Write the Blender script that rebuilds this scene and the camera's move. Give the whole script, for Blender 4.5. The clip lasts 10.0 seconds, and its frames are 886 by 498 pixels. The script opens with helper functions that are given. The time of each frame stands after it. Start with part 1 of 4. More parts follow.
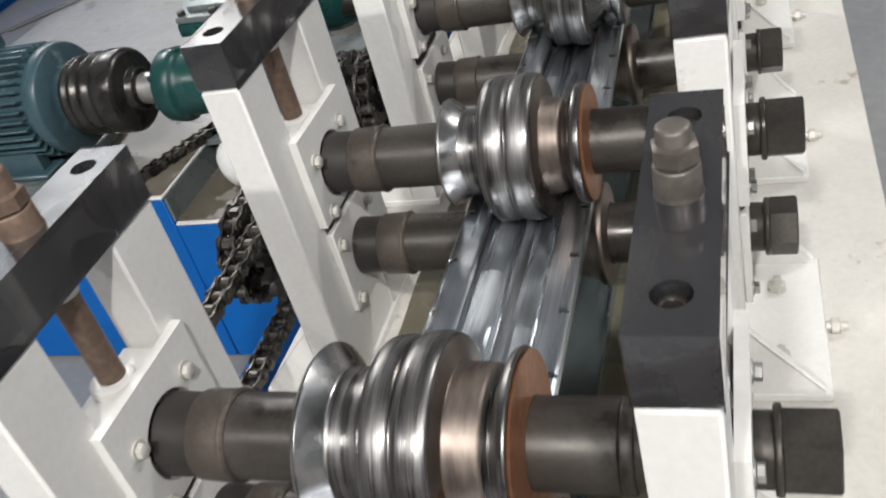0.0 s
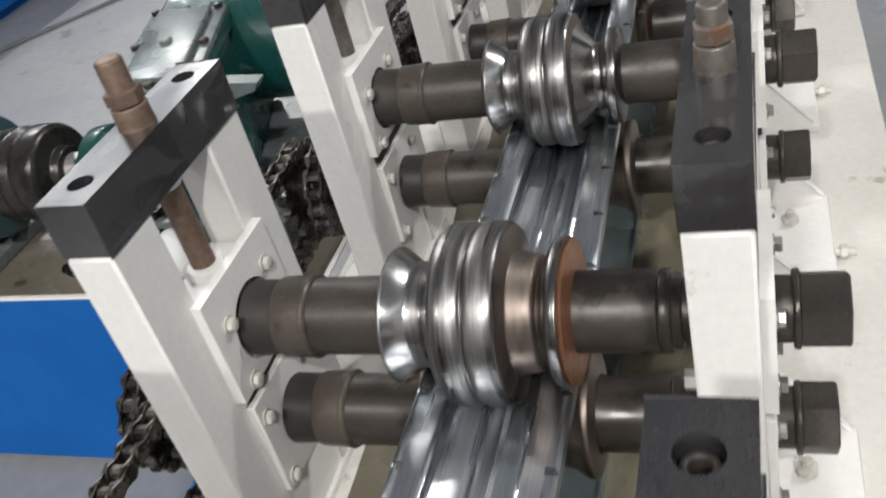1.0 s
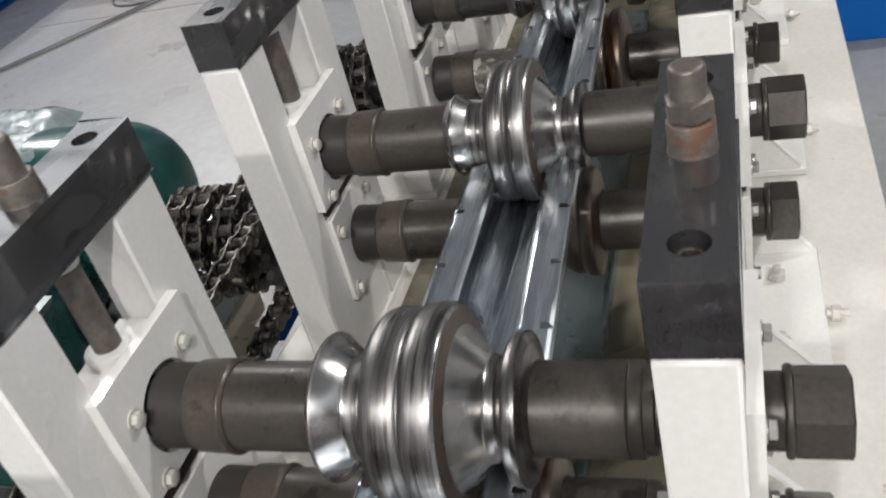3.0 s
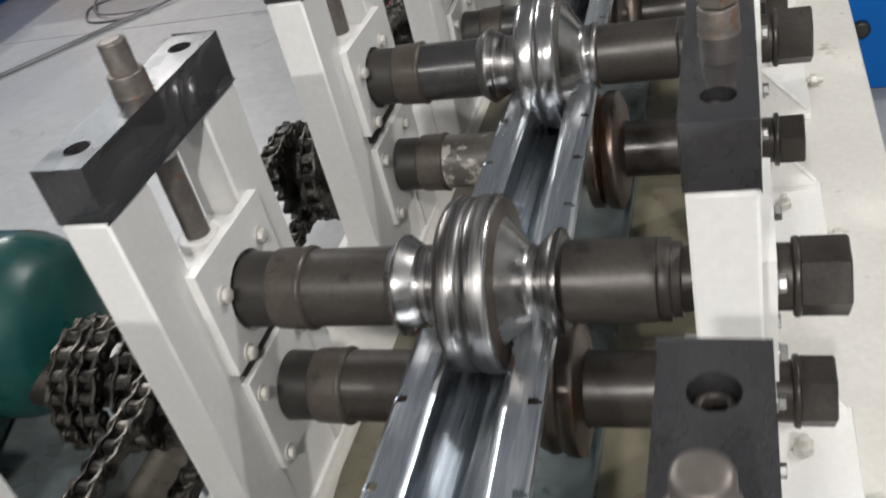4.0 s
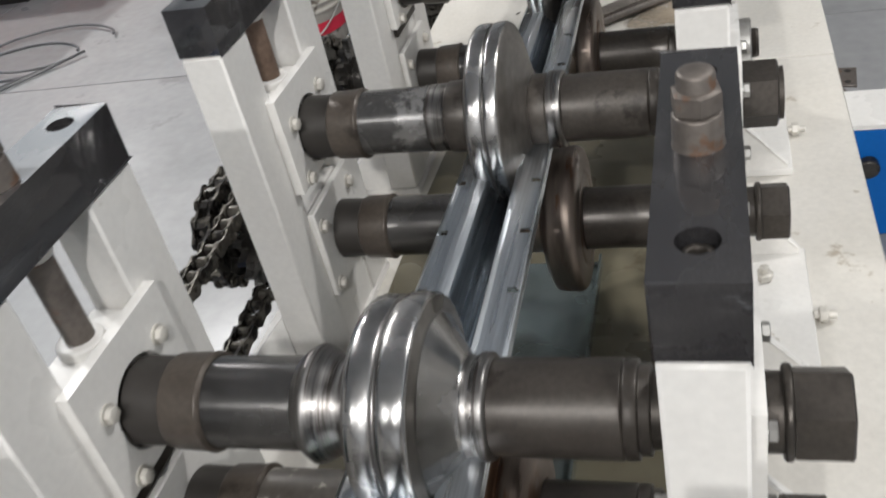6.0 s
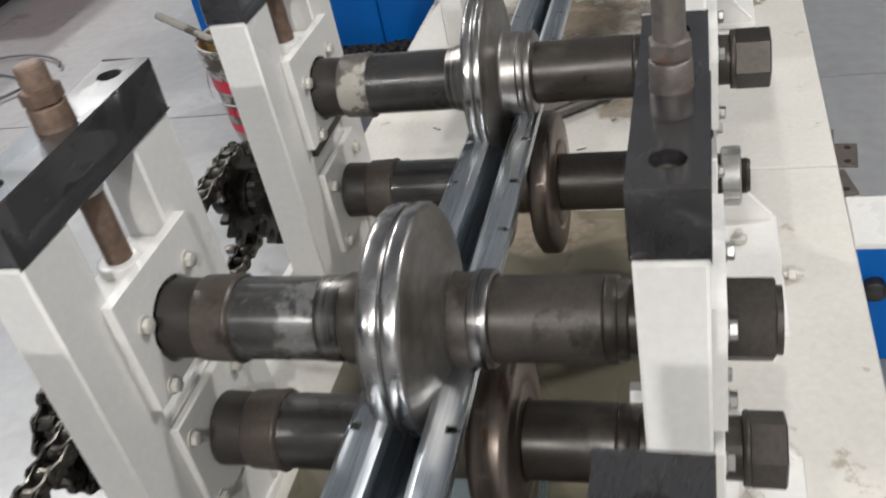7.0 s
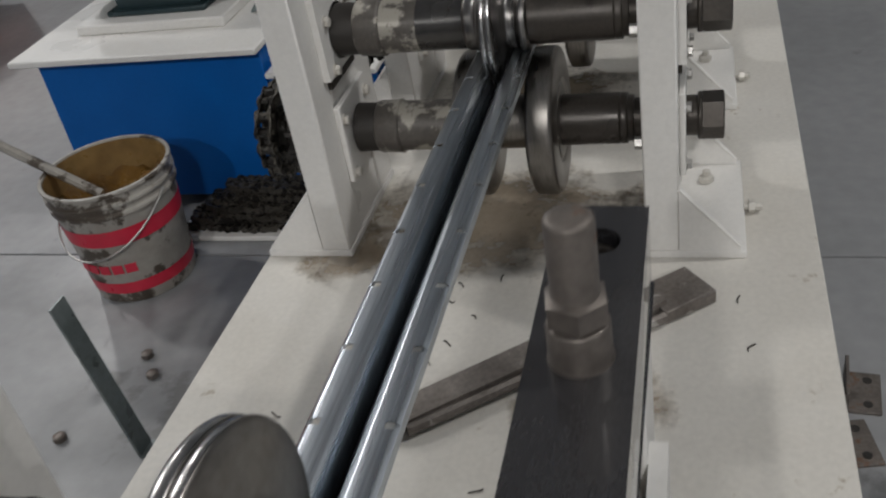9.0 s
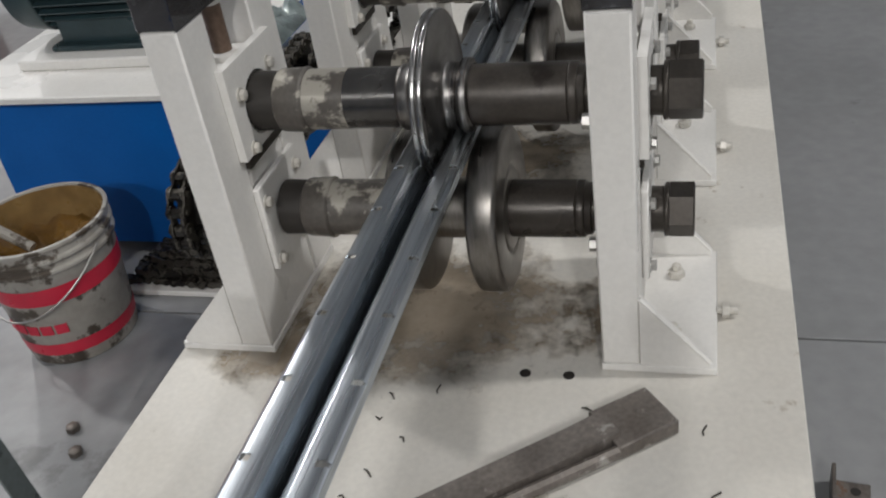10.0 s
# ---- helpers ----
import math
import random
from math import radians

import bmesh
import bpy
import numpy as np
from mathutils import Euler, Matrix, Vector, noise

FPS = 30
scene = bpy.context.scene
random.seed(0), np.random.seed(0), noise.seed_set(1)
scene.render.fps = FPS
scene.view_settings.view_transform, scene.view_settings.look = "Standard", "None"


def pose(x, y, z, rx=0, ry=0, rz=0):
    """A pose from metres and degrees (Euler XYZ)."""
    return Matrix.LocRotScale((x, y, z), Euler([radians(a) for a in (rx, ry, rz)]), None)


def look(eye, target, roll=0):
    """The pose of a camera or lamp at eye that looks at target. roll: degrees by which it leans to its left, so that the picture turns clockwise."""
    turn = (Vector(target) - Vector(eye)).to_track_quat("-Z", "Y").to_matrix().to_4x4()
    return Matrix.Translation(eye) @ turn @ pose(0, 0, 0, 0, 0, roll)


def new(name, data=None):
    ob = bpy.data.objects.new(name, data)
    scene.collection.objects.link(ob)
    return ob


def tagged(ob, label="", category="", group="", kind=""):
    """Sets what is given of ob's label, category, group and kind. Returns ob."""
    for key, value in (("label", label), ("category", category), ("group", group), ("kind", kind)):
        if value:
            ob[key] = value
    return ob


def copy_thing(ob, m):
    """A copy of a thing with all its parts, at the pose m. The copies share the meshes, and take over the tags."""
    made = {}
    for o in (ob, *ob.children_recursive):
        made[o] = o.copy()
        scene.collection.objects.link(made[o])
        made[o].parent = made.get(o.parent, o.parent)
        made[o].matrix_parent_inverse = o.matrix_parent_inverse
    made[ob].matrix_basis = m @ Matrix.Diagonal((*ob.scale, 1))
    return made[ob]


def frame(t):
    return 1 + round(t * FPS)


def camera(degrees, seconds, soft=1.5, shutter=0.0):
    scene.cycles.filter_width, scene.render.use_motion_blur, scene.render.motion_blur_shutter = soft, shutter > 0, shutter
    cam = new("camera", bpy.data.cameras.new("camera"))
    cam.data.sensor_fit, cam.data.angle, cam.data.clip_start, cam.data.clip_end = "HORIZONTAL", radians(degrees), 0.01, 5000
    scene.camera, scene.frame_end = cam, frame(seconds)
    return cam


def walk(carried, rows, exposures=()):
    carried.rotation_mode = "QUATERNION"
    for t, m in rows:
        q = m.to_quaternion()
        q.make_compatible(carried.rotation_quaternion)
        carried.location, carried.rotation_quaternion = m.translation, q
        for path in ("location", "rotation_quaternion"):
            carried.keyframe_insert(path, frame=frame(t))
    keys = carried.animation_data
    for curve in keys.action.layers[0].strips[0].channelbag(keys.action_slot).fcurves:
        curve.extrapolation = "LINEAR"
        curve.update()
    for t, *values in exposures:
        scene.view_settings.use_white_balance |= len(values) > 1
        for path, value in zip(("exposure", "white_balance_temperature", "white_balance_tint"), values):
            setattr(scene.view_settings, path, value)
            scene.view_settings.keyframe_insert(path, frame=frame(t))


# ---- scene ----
cam = camera(50.9, 10.0, soft=2.0, shutter=0.3)
PATH = [
    (0, (0.023, -0.494, 1.274), (-0.631, 1.013, 0.132), -16.4),
    (0.5, (0.013, -0.353, 1.261), (-0.646, 1.158, 0.129), -16.3),
    (1, (0.007, -0.198, 1.267), (-0.655, 1.313, 0.136), -16.2),
    (1.5, (0.008, -0.043, 1.26), (-0.646, 1.474, 0.133), -15.8),
    (2, (0.03, 0.136, 1.263), (-0.627, 1.65, 0.134), -15.9),
    (2.5, (0.047, 0.271, 1.252), (-0.63, 1.79, 0.142), -15.7),
    (2.7, (0.021, 0.315, 1.248), (-0.611, 1.848, 0.129), -15.8),
    (4, (-0.007, 0.685, 1.244), (-0.639, 2.208, 0.112), -15.3),
    (4.5, (-0.002, 0.854, 1.247), (-0.626, 2.381, 0.117), -15.5),
    (5.2, (0.011, 1.061, 1.234), (-0.611, 2.6, 0.119), -15.1),
    (6.5, (-0.024, 1.469, 1.234), (-0.578, 3.008, 0.083), -13.2),
    (7, (0.0, 1.644, 1.251), (-0.556, 3.185, 0.103), -12.7),
    (7.5, (0.007, 1.805, 1.249), (-0.539, 3.35, 0.101), -11.7),
    (8, (0.002, 2.005, 1.239), (-0.561, 3.557, 0.11), -12.3),
    (8.2, (0.004, 2.078, 1.246), (-0.55, 3.632, 0.116), -12.4),
    (8.4, (0.007, 2.148, 1.245), (-0.539, 3.704, 0.112), -11.6),
    (8.5, (0.013, 2.189, 1.241), (-0.541, 3.745, 0.112), -11.8),
    (9, (0.027, 2.371, 1.230), (-0.506, 3.941, 0.111), -10.7),
    (9.2, (0.040, 2.421, 1.232), (-0.495, 3.993, 0.117), -10.1),
    (9.5, (0.053, 2.483, 1.226), (-0.473, 4.067, 0.124), -9.5),
    (10, (0.068, 2.595, 1.226), (-0.466, 4.174, 0.121), -9.5),
]
EXPOSURES = [(0, -0.1), (2.7, -0.07), (6.0, -0.01), (7.8, 0.05), (8.4, -0.14), (9.0, -0.86), (9.6, -0.62), (10, -0.47)]
walk(cam, [(t, look(eye, target, roll)) for t, eye, target, roll in PATH], EXPOSURES)

# ---- light ----
LAMP_W = 350.0
world = bpy.data.worlds.new("hall_air")
scene.world = world
world.use_nodes = True
world.node_tree.nodes["Background"].inputs[0].default_value = (0.86, 0.93, 1.0, 1)
world.node_tree.nodes["Background"].inputs[1].default_value = 1.6


# ---- materials ----
def surf(name, c1, c2, rough=0.5, metal=0.0, big=3.0, fine=60.0, bump=0.1, stretch=(1, 1, 1), spots=None,
         spot_scale=9.0, spot_at=0.62, grain=0.12, rough_var=0.15, spec=0.5, coat=0.0, dist=0.002):
    """Two-scale procedural surface; spots is a third colour that shows in patches."""
    m = bpy.data.materials.new(name)
    m.use_nodes = True
    nt = m.node_tree
    n, l = nt.nodes, nt.links
    b = n["Principled BSDF"]
    tc = n.new("ShaderNodeTexCoord")
    oi = n.new("ShaderNodeObjectInfo")
    mul = n.new("ShaderNodeMath"); mul.operation = "MULTIPLY"; mul.inputs[1].default_value = 17.0
    l.new(oi.outputs["Random"], mul.inputs[0])
    add = n.new("ShaderNodeVectorMath"); add.operation = "ADD"
    l.new(tc.outputs["Object"], add.inputs[0]); l.new(mul.outputs[0], add.inputs[1])
    mp = n.new("ShaderNodeMapping"); mp.inputs["Scale"].default_value = stretch
    l.new(add.outputs[0], mp.inputs["Vector"])

    def noise_node(scale, detail):
        t = n.new("ShaderNodeTexNoise")
        t.inputs["Scale"].default_value, t.inputs["Detail"].default_value = scale, detail
        l.new(mp.outputs[0], t.inputs["Vector"])
        return t

    def mix(fac, a, bb, kind="MIX"):
        x = n.new("ShaderNodeMix"); x.data_type, x.blend_type = "RGBA", kind
        for sock, v in ((x.inputs[0], fac), (x.inputs[6], a), (x.inputs[7], bb)):
            if isinstance(v, (int, float)):
                sock.default_value = v
            elif isinstance(v, tuple):
                sock.default_value = (*v, 1)
            else:
                l.new(v, sock)
        return x.outputs[2]

    def ramp(sock, lo, hi, v0=0.0, v1=1.0):
        r = n.new("ShaderNodeMapRange")
        for i, v in enumerate((lo, hi, v0, v1)):
            r.inputs[i + 1].default_value = v
        l.new(sock, r.inputs[0])
        return r.outputs[0]

    nb, nf = noise_node(big, 4), noise_node(fine, 6)
    col = mix(ramp(nb.outputs["Fac"], 0.3, 0.7), c1, c2)
    g = ramp(nf.outputs["Fac"], 0.25, 0.75, 1 - grain, 1 + grain)
    cg = n.new("ShaderNodeCombineColor")
    for i in range(3):
        l.new(g, cg.inputs[i])
    col = mix(1.0, col, cg.outputs[0], "MULTIPLY")
    rr = ramp(nb.outputs["Fac"], 0.3, 0.7, max(rough - rough_var, 0.03), min(rough + rough_var, 1))
    if spots:
        ns = noise_node(spot_scale, 8)
        ns.inputs["Roughness"].default_value = 0.65
        f = ramp(ns.outputs["Fac"], spot_at, spot_at + 0.05)
        col = mix(f, col, spots)
    l.new(col, b.inputs["Base Color"]); l.new(rr, b.inputs["Roughness"])
    b.inputs["Metallic"].default_value = metal
    b.inputs["Specular IOR Level"].default_value = spec
    b.inputs["Coat Weight"].default_value = coat
    if bump:
        bp = n.new("ShaderNodeBump")
        bp.inputs["Strength"].default_value, bp.inputs["Distance"].default_value = bump, dist
        l.new(nf.outputs["Fac"], bp.inputs["Height"]); l.new(bp.outputs[0], b.inputs["Normal"])
    return m


M = {}
M["cream"] = surf("cream_paint", (0.82, 0.805, 0.775), (0.77, 0.75, 0.715), 0.38, big=5, fine=140, bump=0.06, grain=0.04, spots=(0.56, 0.53, 0.46), spot_scale=14, spot_at=0.7, coat=0.1)
M["table"] = surf("worn_cream_paint", (0.72, 0.695, 0.645), (0.62, 0.59, 0.535), 0.45, big=3.5, fine=120, bump=0.08, grain=0.06, spots=(0.42, 0.37, 0.3), spot_scale=13, spot_at=0.635)
M["bar"] = surf("black_oxide_steel", (0.036, 0.035, 0.038), (0.052, 0.05, 0.051), 0.24, 0.3, big=9, fine=220, bump=0.05, grain=0.2, stretch=(3, 1, 3), spots=(0.085, 0.076, 0.07), spot_scale=25, spot_at=0.68, coat=0.8)
M["sleeve"] = surf("dark_sleeve_steel", (0.042, 0.036, 0.031), (0.075, 0.065, 0.056), 0.38, 0.35, big=9, fine=200, bump=0.04, grain=0.2, spots=(0.028, 0.023, 0.019), spot_scale=12, spot_at=0.56)
M["sleeve_paint"] = surf("paint_splashed_sleeve", (0.085, 0.075, 0.066), (0.14, 0.128, 0.115), 0.42, 0.2, big=10, fine=150, bump=0.1, grain=0.18, spots=(0.4, 0.375, 0.325), spot_scale=19, spot_at=0.5)
M["sleeve_polished"] = surf("oiled_polished_sleeve", (0.075, 0.073, 0.072), (0.11, 0.106, 0.103), 0.24, 0.75, big=12, fine=120, bump=0.03, grain=0.12, rough_var=0.08, spots=(0.06, 0.05, 0.04), spot_scale=14, spot_at=0.62)
M["sleeve_chalk"] = surf("chalk_smeared_sleeve", (0.08, 0.078, 0.077), (0.12, 0.117, 0.113), 0.28, 0.6, big=12, fine=160, bump=0.03, grain=0.15, rough_var=0.1, spots=(0.26, 0.255, 0.25), spot_scale=17, spot_at=0.55)
M["film"] = surf("clear_film_on_grey_paint", (0.2, 0.25, 0.25), (0.34, 0.39, 0.39), 0.12, 0.2, big=22, fine=30, bump=0.9, grain=0.2, dist=0.01, coat=0.6)
M["collar"] = surf("brown_collar_steel", (0.066, 0.054, 0.045), (0.092, 0.076, 0.062), 0.45, 0.3, big=15, fine=180, bump=0.05, grain=0.2, spots=(0.04, 0.032, 0.026), spot_scale=20, spot_at=0.6)
M["roll"] = surf("polished_roll_steel", (0.15, 0.143, 0.138), (0.29, 0.28, 0.272), 0.34, 1.0, big=10, fine=45, bump=0.06, grain=0.3, stretch=(16, 0.6, 0.6), rough_var=0.13, spots=(0.11, 0.098, 0.09), spot_scale=9, spot_at=0.54)
M["roll_dull"] = surf("dull_roll_steel", (0.17, 0.135, 0.115), (0.24, 0.2, 0.172), 0.4, 0.9, big=10, fine=40, bump=0.05, grain=0.15, stretch=(6, 1, 1), spots=(0.17, 0.1, 0.065), spot_scale=8, spot_at=0.58)
M["roll_bright"] = surf("ground_cone_steel", (0.36, 0.352, 0.345), (0.5, 0.49, 0.48), 0.24, 1.0, big=26, fine=60, bump=0.04, grain=0.12, rough_var=0.1)
M["roll_grey"] = surf("worn_grey_roll_face", (0.22, 0.205, 0.19), (0.32, 0.3, 0.28), 0.38, 1.0, big=10, fine=60, bump=0.05, grain=0.18, stretch=(6, 1, 1), rough_var=0.12)
M["rust"] = surf("rusty_roll_face", (0.38, 0.17, 0.085), (0.27, 0.13, 0.075), 0.45, 0.55, big=16, fine=120, bump=0.08, grain=0.2)
M["strip"] = surf("galvanised_steel", (0.5, 0.54, 0.58), (0.63, 0.67, 0.71), 0.28, 1.0, big=5, fine=40, bump=0.06, grain=0.16, stretch=(11, 0.3, 11), rough_var=0.08)
M["tray"] = surf("oily_galvanised_sheet", (0.4, 0.47, 0.47), (0.3, 0.36, 0.36), 0.22, 0.8, big=6, fine=50, bump=0.05, grain=0.1, spots=(0.16, 0.19, 0.19), spot_scale=30, spot_at=0.64)
M["nut"] = surf("black_nut_steel", (0.045, 0.04, 0.035), (0.075, 0.065, 0.056), 0.42, 0.6, big=14, fine=200, bump=0.06, grain=0.2)
# oil tone, deepened to hold the shade under strip and rolls
M["shaded_oil"] = surf("oil_film", (0.2, 0.18, 0.128), (0.13, 0.117, 0.08), 0.24, big=5, fine=40, bump=0.05, grain=0.1, spots=(0.11, 0.092, 0.06), spot_scale=9, spot_at=0.6)
M["dirt"] = surf("dried_dirt_on_paint", (0.4, 0.33, 0.25), (0.3, 0.24, 0.17), 0.55, big=9, fine=60, bump=0.1, grain=0.15, spots=(0.2, 0.155, 0.11), spot_scale=30, spot_at=0.58)
M["worn"] = surf("worn_bar_steel", (0.15, 0.13, 0.115), (0.24, 0.215, 0.195), 0.5, 0.45, big=18, fine=160, bump=0.12, grain=0.25, spots=(0.42, 0.4, 0.37), spot_scale=26, spot_at=0.6)
M["zinc"] = surf("zinc_bolt", (0.42, 0.41, 0.39), (0.52, 0.51, 0.49), 0.45, 0.85, big=20, fine=200, bump=0.03, grain=0.1)
M["painted_bolt"] = surf("painted_bolt", (0.66, 0.63, 0.57), (0.5, 0.48, 0.44), 0.45, 0.1, big=30, fine=200, bump=0.05)
M["screw"] = surf("rust_brown_screw", (0.17, 0.115, 0.085), (0.23, 0.16, 0.12), 0.55, 0.5, big=25, fine=160, bump=0.1, grain=0.25)
M["screw_grey"] = surf("worn_screw_steel", (0.15, 0.13, 0.115), (0.21, 0.185, 0.165), 0.5, 0.6, big=25, fine=160, bump=0.1, grain=0.2, spots=(0.2, 0.12, 0.08), spot_scale=25, spot_at=0.58)
M["chain"] = surf("oily_chain_steel", (0.085, 0.078, 0.068), (0.17, 0.155, 0.13), 0.45, 0.75, big=30, fine=200, bump=0.08, grain=0.3, spots=(0.025, 0.022, 0.02), spot_scale=30, spot_at=0.5)
M["sprocket"] = surf("greasy_black_sprocket", (0.035, 0.033, 0.03), (0.07, 0.065, 0.06), 0.3, 0.7, big=20, fine=120, bump=0.1, grain=0.2)
M["dark"] = surf("dark_recess", (0.03, 0.027, 0.024), (0.045, 0.04, 0.036), 0.5, 0.3, bump=0.0)
M["concrete"] = surf("grey_concrete", (0.31, 0.313, 0.317), (0.235, 0.238, 0.242), 0.4, big=1.3, fine=26, bump=0.05, grain=0.09, spots=(0.18, 0.18, 0.18), spot_scale=3.4, spot_at=0.62)
M["blue"] = surf("blue_paint", (0.001, 0.115, 0.43), (0.001, 0.095, 0.36), 0.5, spec=0.25, big=4, fine=120, bump=0.04, grain=0.05)
M["green"] = surf("green_gearbox_paint", (0.008, 0.065, 0.058), (0.005, 0.042, 0.039), 0.3, big=7, fine=60, bump=0.2, grain=0.12, spots=(0.05, 0.1, 0.095), spot_scale=10, spot_at=0.62)
M["greengrey"] = surf("grey_green_paint", (0.14, 0.165, 0.165), (0.2, 0.23, 0.23), 0.3, 0.25, big=8, fine=80, bump=0.08, grain=0.14, spots=(0.09, 0.105, 0.1), spot_scale=14, spot_at=0.62)
M["teal"] = surf("teal_motor_paint", (0.055, 0.105, 0.125), (0.035, 0.07, 0.085), 0.34, big=7, fine=90, bump=0.08, grain=0.12, spots=(0.11, 0.16, 0.17), spot_scale=12, spot_at=0.62)
M["darkteal"] = surf("dark_teal_motor_paint", (0.028, 0.052, 0.058), (0.02, 0.038, 0.043), 0.4, big=7, fine=90, bump=0.05, grain=0.1)
# dirty plastic; wider dark spots also carry the shade the bucket stands in
M["bucket"] = surf("shaded_dirty_plastic", (0.4, 0.38, 0.345), (0.27, 0.25, 0.22), 0.45, big=8, fine=60, bump=0.04, grain=0.1, spots=(0.075, 0.06, 0.046), spot_scale=12, spot_at=0.53)
M["bucketred"] = surf("red_printed_band", (0.55, 0.02, 0.05), (0.48, 0.02, 0.05), 0.42, big=8, fine=60, bump=0.0, grain=0.05, spots=(0.25, 0.1, 0.08), spot_scale=16, spot_at=0.62)
M["grease"] = surf("brown_grease", (0.2, 0.105, 0.02), (0.1, 0.052, 0.015), 0.3, big=14, fine=30, bump=0.6, grain=0.2, dist=0.01)
M["smear"] = surf("grease_smear", (0.26, 0.17, 0.07), (0.17, 0.1, 0.035), 0.35, big=12, fine=30, bump=0.3, grain=0.2, spots=(0.4, 0.36, 0.28), spot_scale=14, spot_at=0.62)
M["whiteplastic"] = surf("white_plastic", (0.75, 0.75, 0.73), (0.7, 0.7, 0.68), 0.5, fine=90, grain=0.05)
M["oil"] = surf("oily_deck_plate", (0.2, 0.178, 0.145), (0.11, 0.095, 0.07), 0.28, big=5, fine=40, bump=0.1, grain=0.15, spots=(0.06, 0.05, 0.035), spot_scale=12, spot_at=0.6)
M["orange"] = surf("orange_paint", (0.6, 0.13, 0.05), (0.5, 0.1, 0.04), 0.45, grain=0.06)
M["cable"] = surf("grey_cable", (0.16, 0.16, 0.165), (0.1, 0.1, 0.105), 0.5)
# unseen walls and roof, kept pale to throw light onto the strip
M["wall"] = surf("pale_hall_wall", (0.52, 0.54, 0.56), (0.45, 0.47, 0.49), 0.6, big=1.5, fine=20, grain=0.04)
M["ceiling"] = surf("white_roof_sheet", (0.68, 0.69, 0.7), (0.6, 0.61, 0.62), 0.6, big=1.0, fine=20, grain=0.04)


def feather(m, lo, hi, scale):
    """Let a thin stain fade out raggedly towards its rim."""
    nt = m.node_tree
    n, l = nt.nodes, nt.links
    tc, sub, ln = n.new("ShaderNodeTexCoord"), n.new("ShaderNodeVectorMath"), n.new("ShaderNodeVectorMath")
    flat = n.new("ShaderNodeVectorMath"); flat.operation = "MULTIPLY"; flat.inputs[1].default_value = (2, 2, 0)
    sub.operation, ln.operation = "SUBTRACT", "LENGTH"
    sub.inputs[1].default_value = (0.5, 0.5, 0.5)
    l.new(tc.outputs["Generated"], sub.inputs[0]); l.new(sub.outputs[0], flat.inputs[0]); l.new(flat.outputs[0], ln.inputs[0])
    t = n.new("ShaderNodeTexNoise")
    t.inputs["Scale"].default_value, t.inputs["Detail"].default_value, t.inputs["Roughness"].default_value = scale, 9, 0.7
    l.new(tc.outputs["Object"], t.inputs["Vector"])
    ad = n.new("ShaderNodeMath"); ad.operation = "MULTIPLY_ADD"; ad.inputs[1].default_value = -0.55
    l.new(ln.outputs["Value"], ad.inputs[0]); l.new(t.outputs["Fac"], ad.inputs[2])
    r = n.new("ShaderNodeMapRange")
    for i, v in enumerate((lo, hi, 0.0, 0.85)):
        r.inputs[i + 1].default_value = v
    l.new(ad.outputs[0], r.inputs[0]); l.new(r.outputs[0], n["Principled BSDF"].inputs["Alpha"])


feather(M["dirt"], 0.02, 0.34, 22)


def glow(name, colour, strength):
    m = bpy.data.materials.new(name)
    m.use_nodes = True
    b = m.node_tree.nodes["Principled BSDF"]
    b.inputs["Emission Color"].default_value = (*colour, 1)
    b.inputs["Emission Strength"].default_value = strength
    return m


M["lens"] = glow("lit_lamp_lens", (1.0, 0.97, 0.92), 8.0)


# ---- mesh helpers ----
def mesh(name, bm, mat, smooth=40):
    bmesh.ops.recalc_face_normals(bm, faces=bm.faces)
    me = bpy.data.meshes.new(name)
    bm.to_mesh(me)
    bm.free()
    me.materials.append(M[mat])
    if smooth:
        me.polygons.foreach_set("use_smooth", [True] * len(me.polygons))
        me.set_sharp_from_angle(angle=radians(smooth))
    return me


def part(name, bm, mat, parent, label="", smooth=40):
    ob = new(name, mesh(name, bm, mat, smooth))
    ob.parent = parent
    return tagged(ob, label)


def thing(name, label, category, group="", kind="", at=(0, 0, 0)):
    ob = new(name)
    ob.location = at
    return tagged(ob, label, category, group, kind)


def box(bm, x0, x1, y0, y1, z0, z1, bevel=0.0):
    r = bmesh.ops.create_cube(bm, size=1, matrix=Matrix.LocRotScale(((x0 + x1) / 2, (y0 + y1) / 2, (z0 + z1) / 2), None, (x1 - x0, y1 - y0, z1 - z0)))
    if bevel:
        es = list({e for v in r["verts"] for e in v.link_edges})
        bmesh.ops.bevel(bm, geom=es, offset=bevel, segments=1, affect="EDGES", profile=0.5)
    return bm


def turned(bm, prof, y=0.0, z=0.0, seg=48, axis="x", caps=True):
    """A turned body: prof is (place along the axis, radius) in order."""
    rings = []
    for a, r in prof:
        ring = []
        for i in range(seg):
            w = 2 * math.pi * i / seg
            c, s = r * math.cos(w), r * math.sin(w)
            ring.append(bm.verts.new((a, y + c, z + s) if axis == "x" else (y + c, z + s, a)))
        rings.append(ring)
    for p, q in zip(rings, rings[1:]):
        for i in range(seg):
            bm.faces.new((p[i], p[(i + 1) % seg], q[(i + 1) % seg], q[i]))
    if caps:
        bm.faces.new(rings[0])
        bm.faces.new(rings[-1])
    return bm


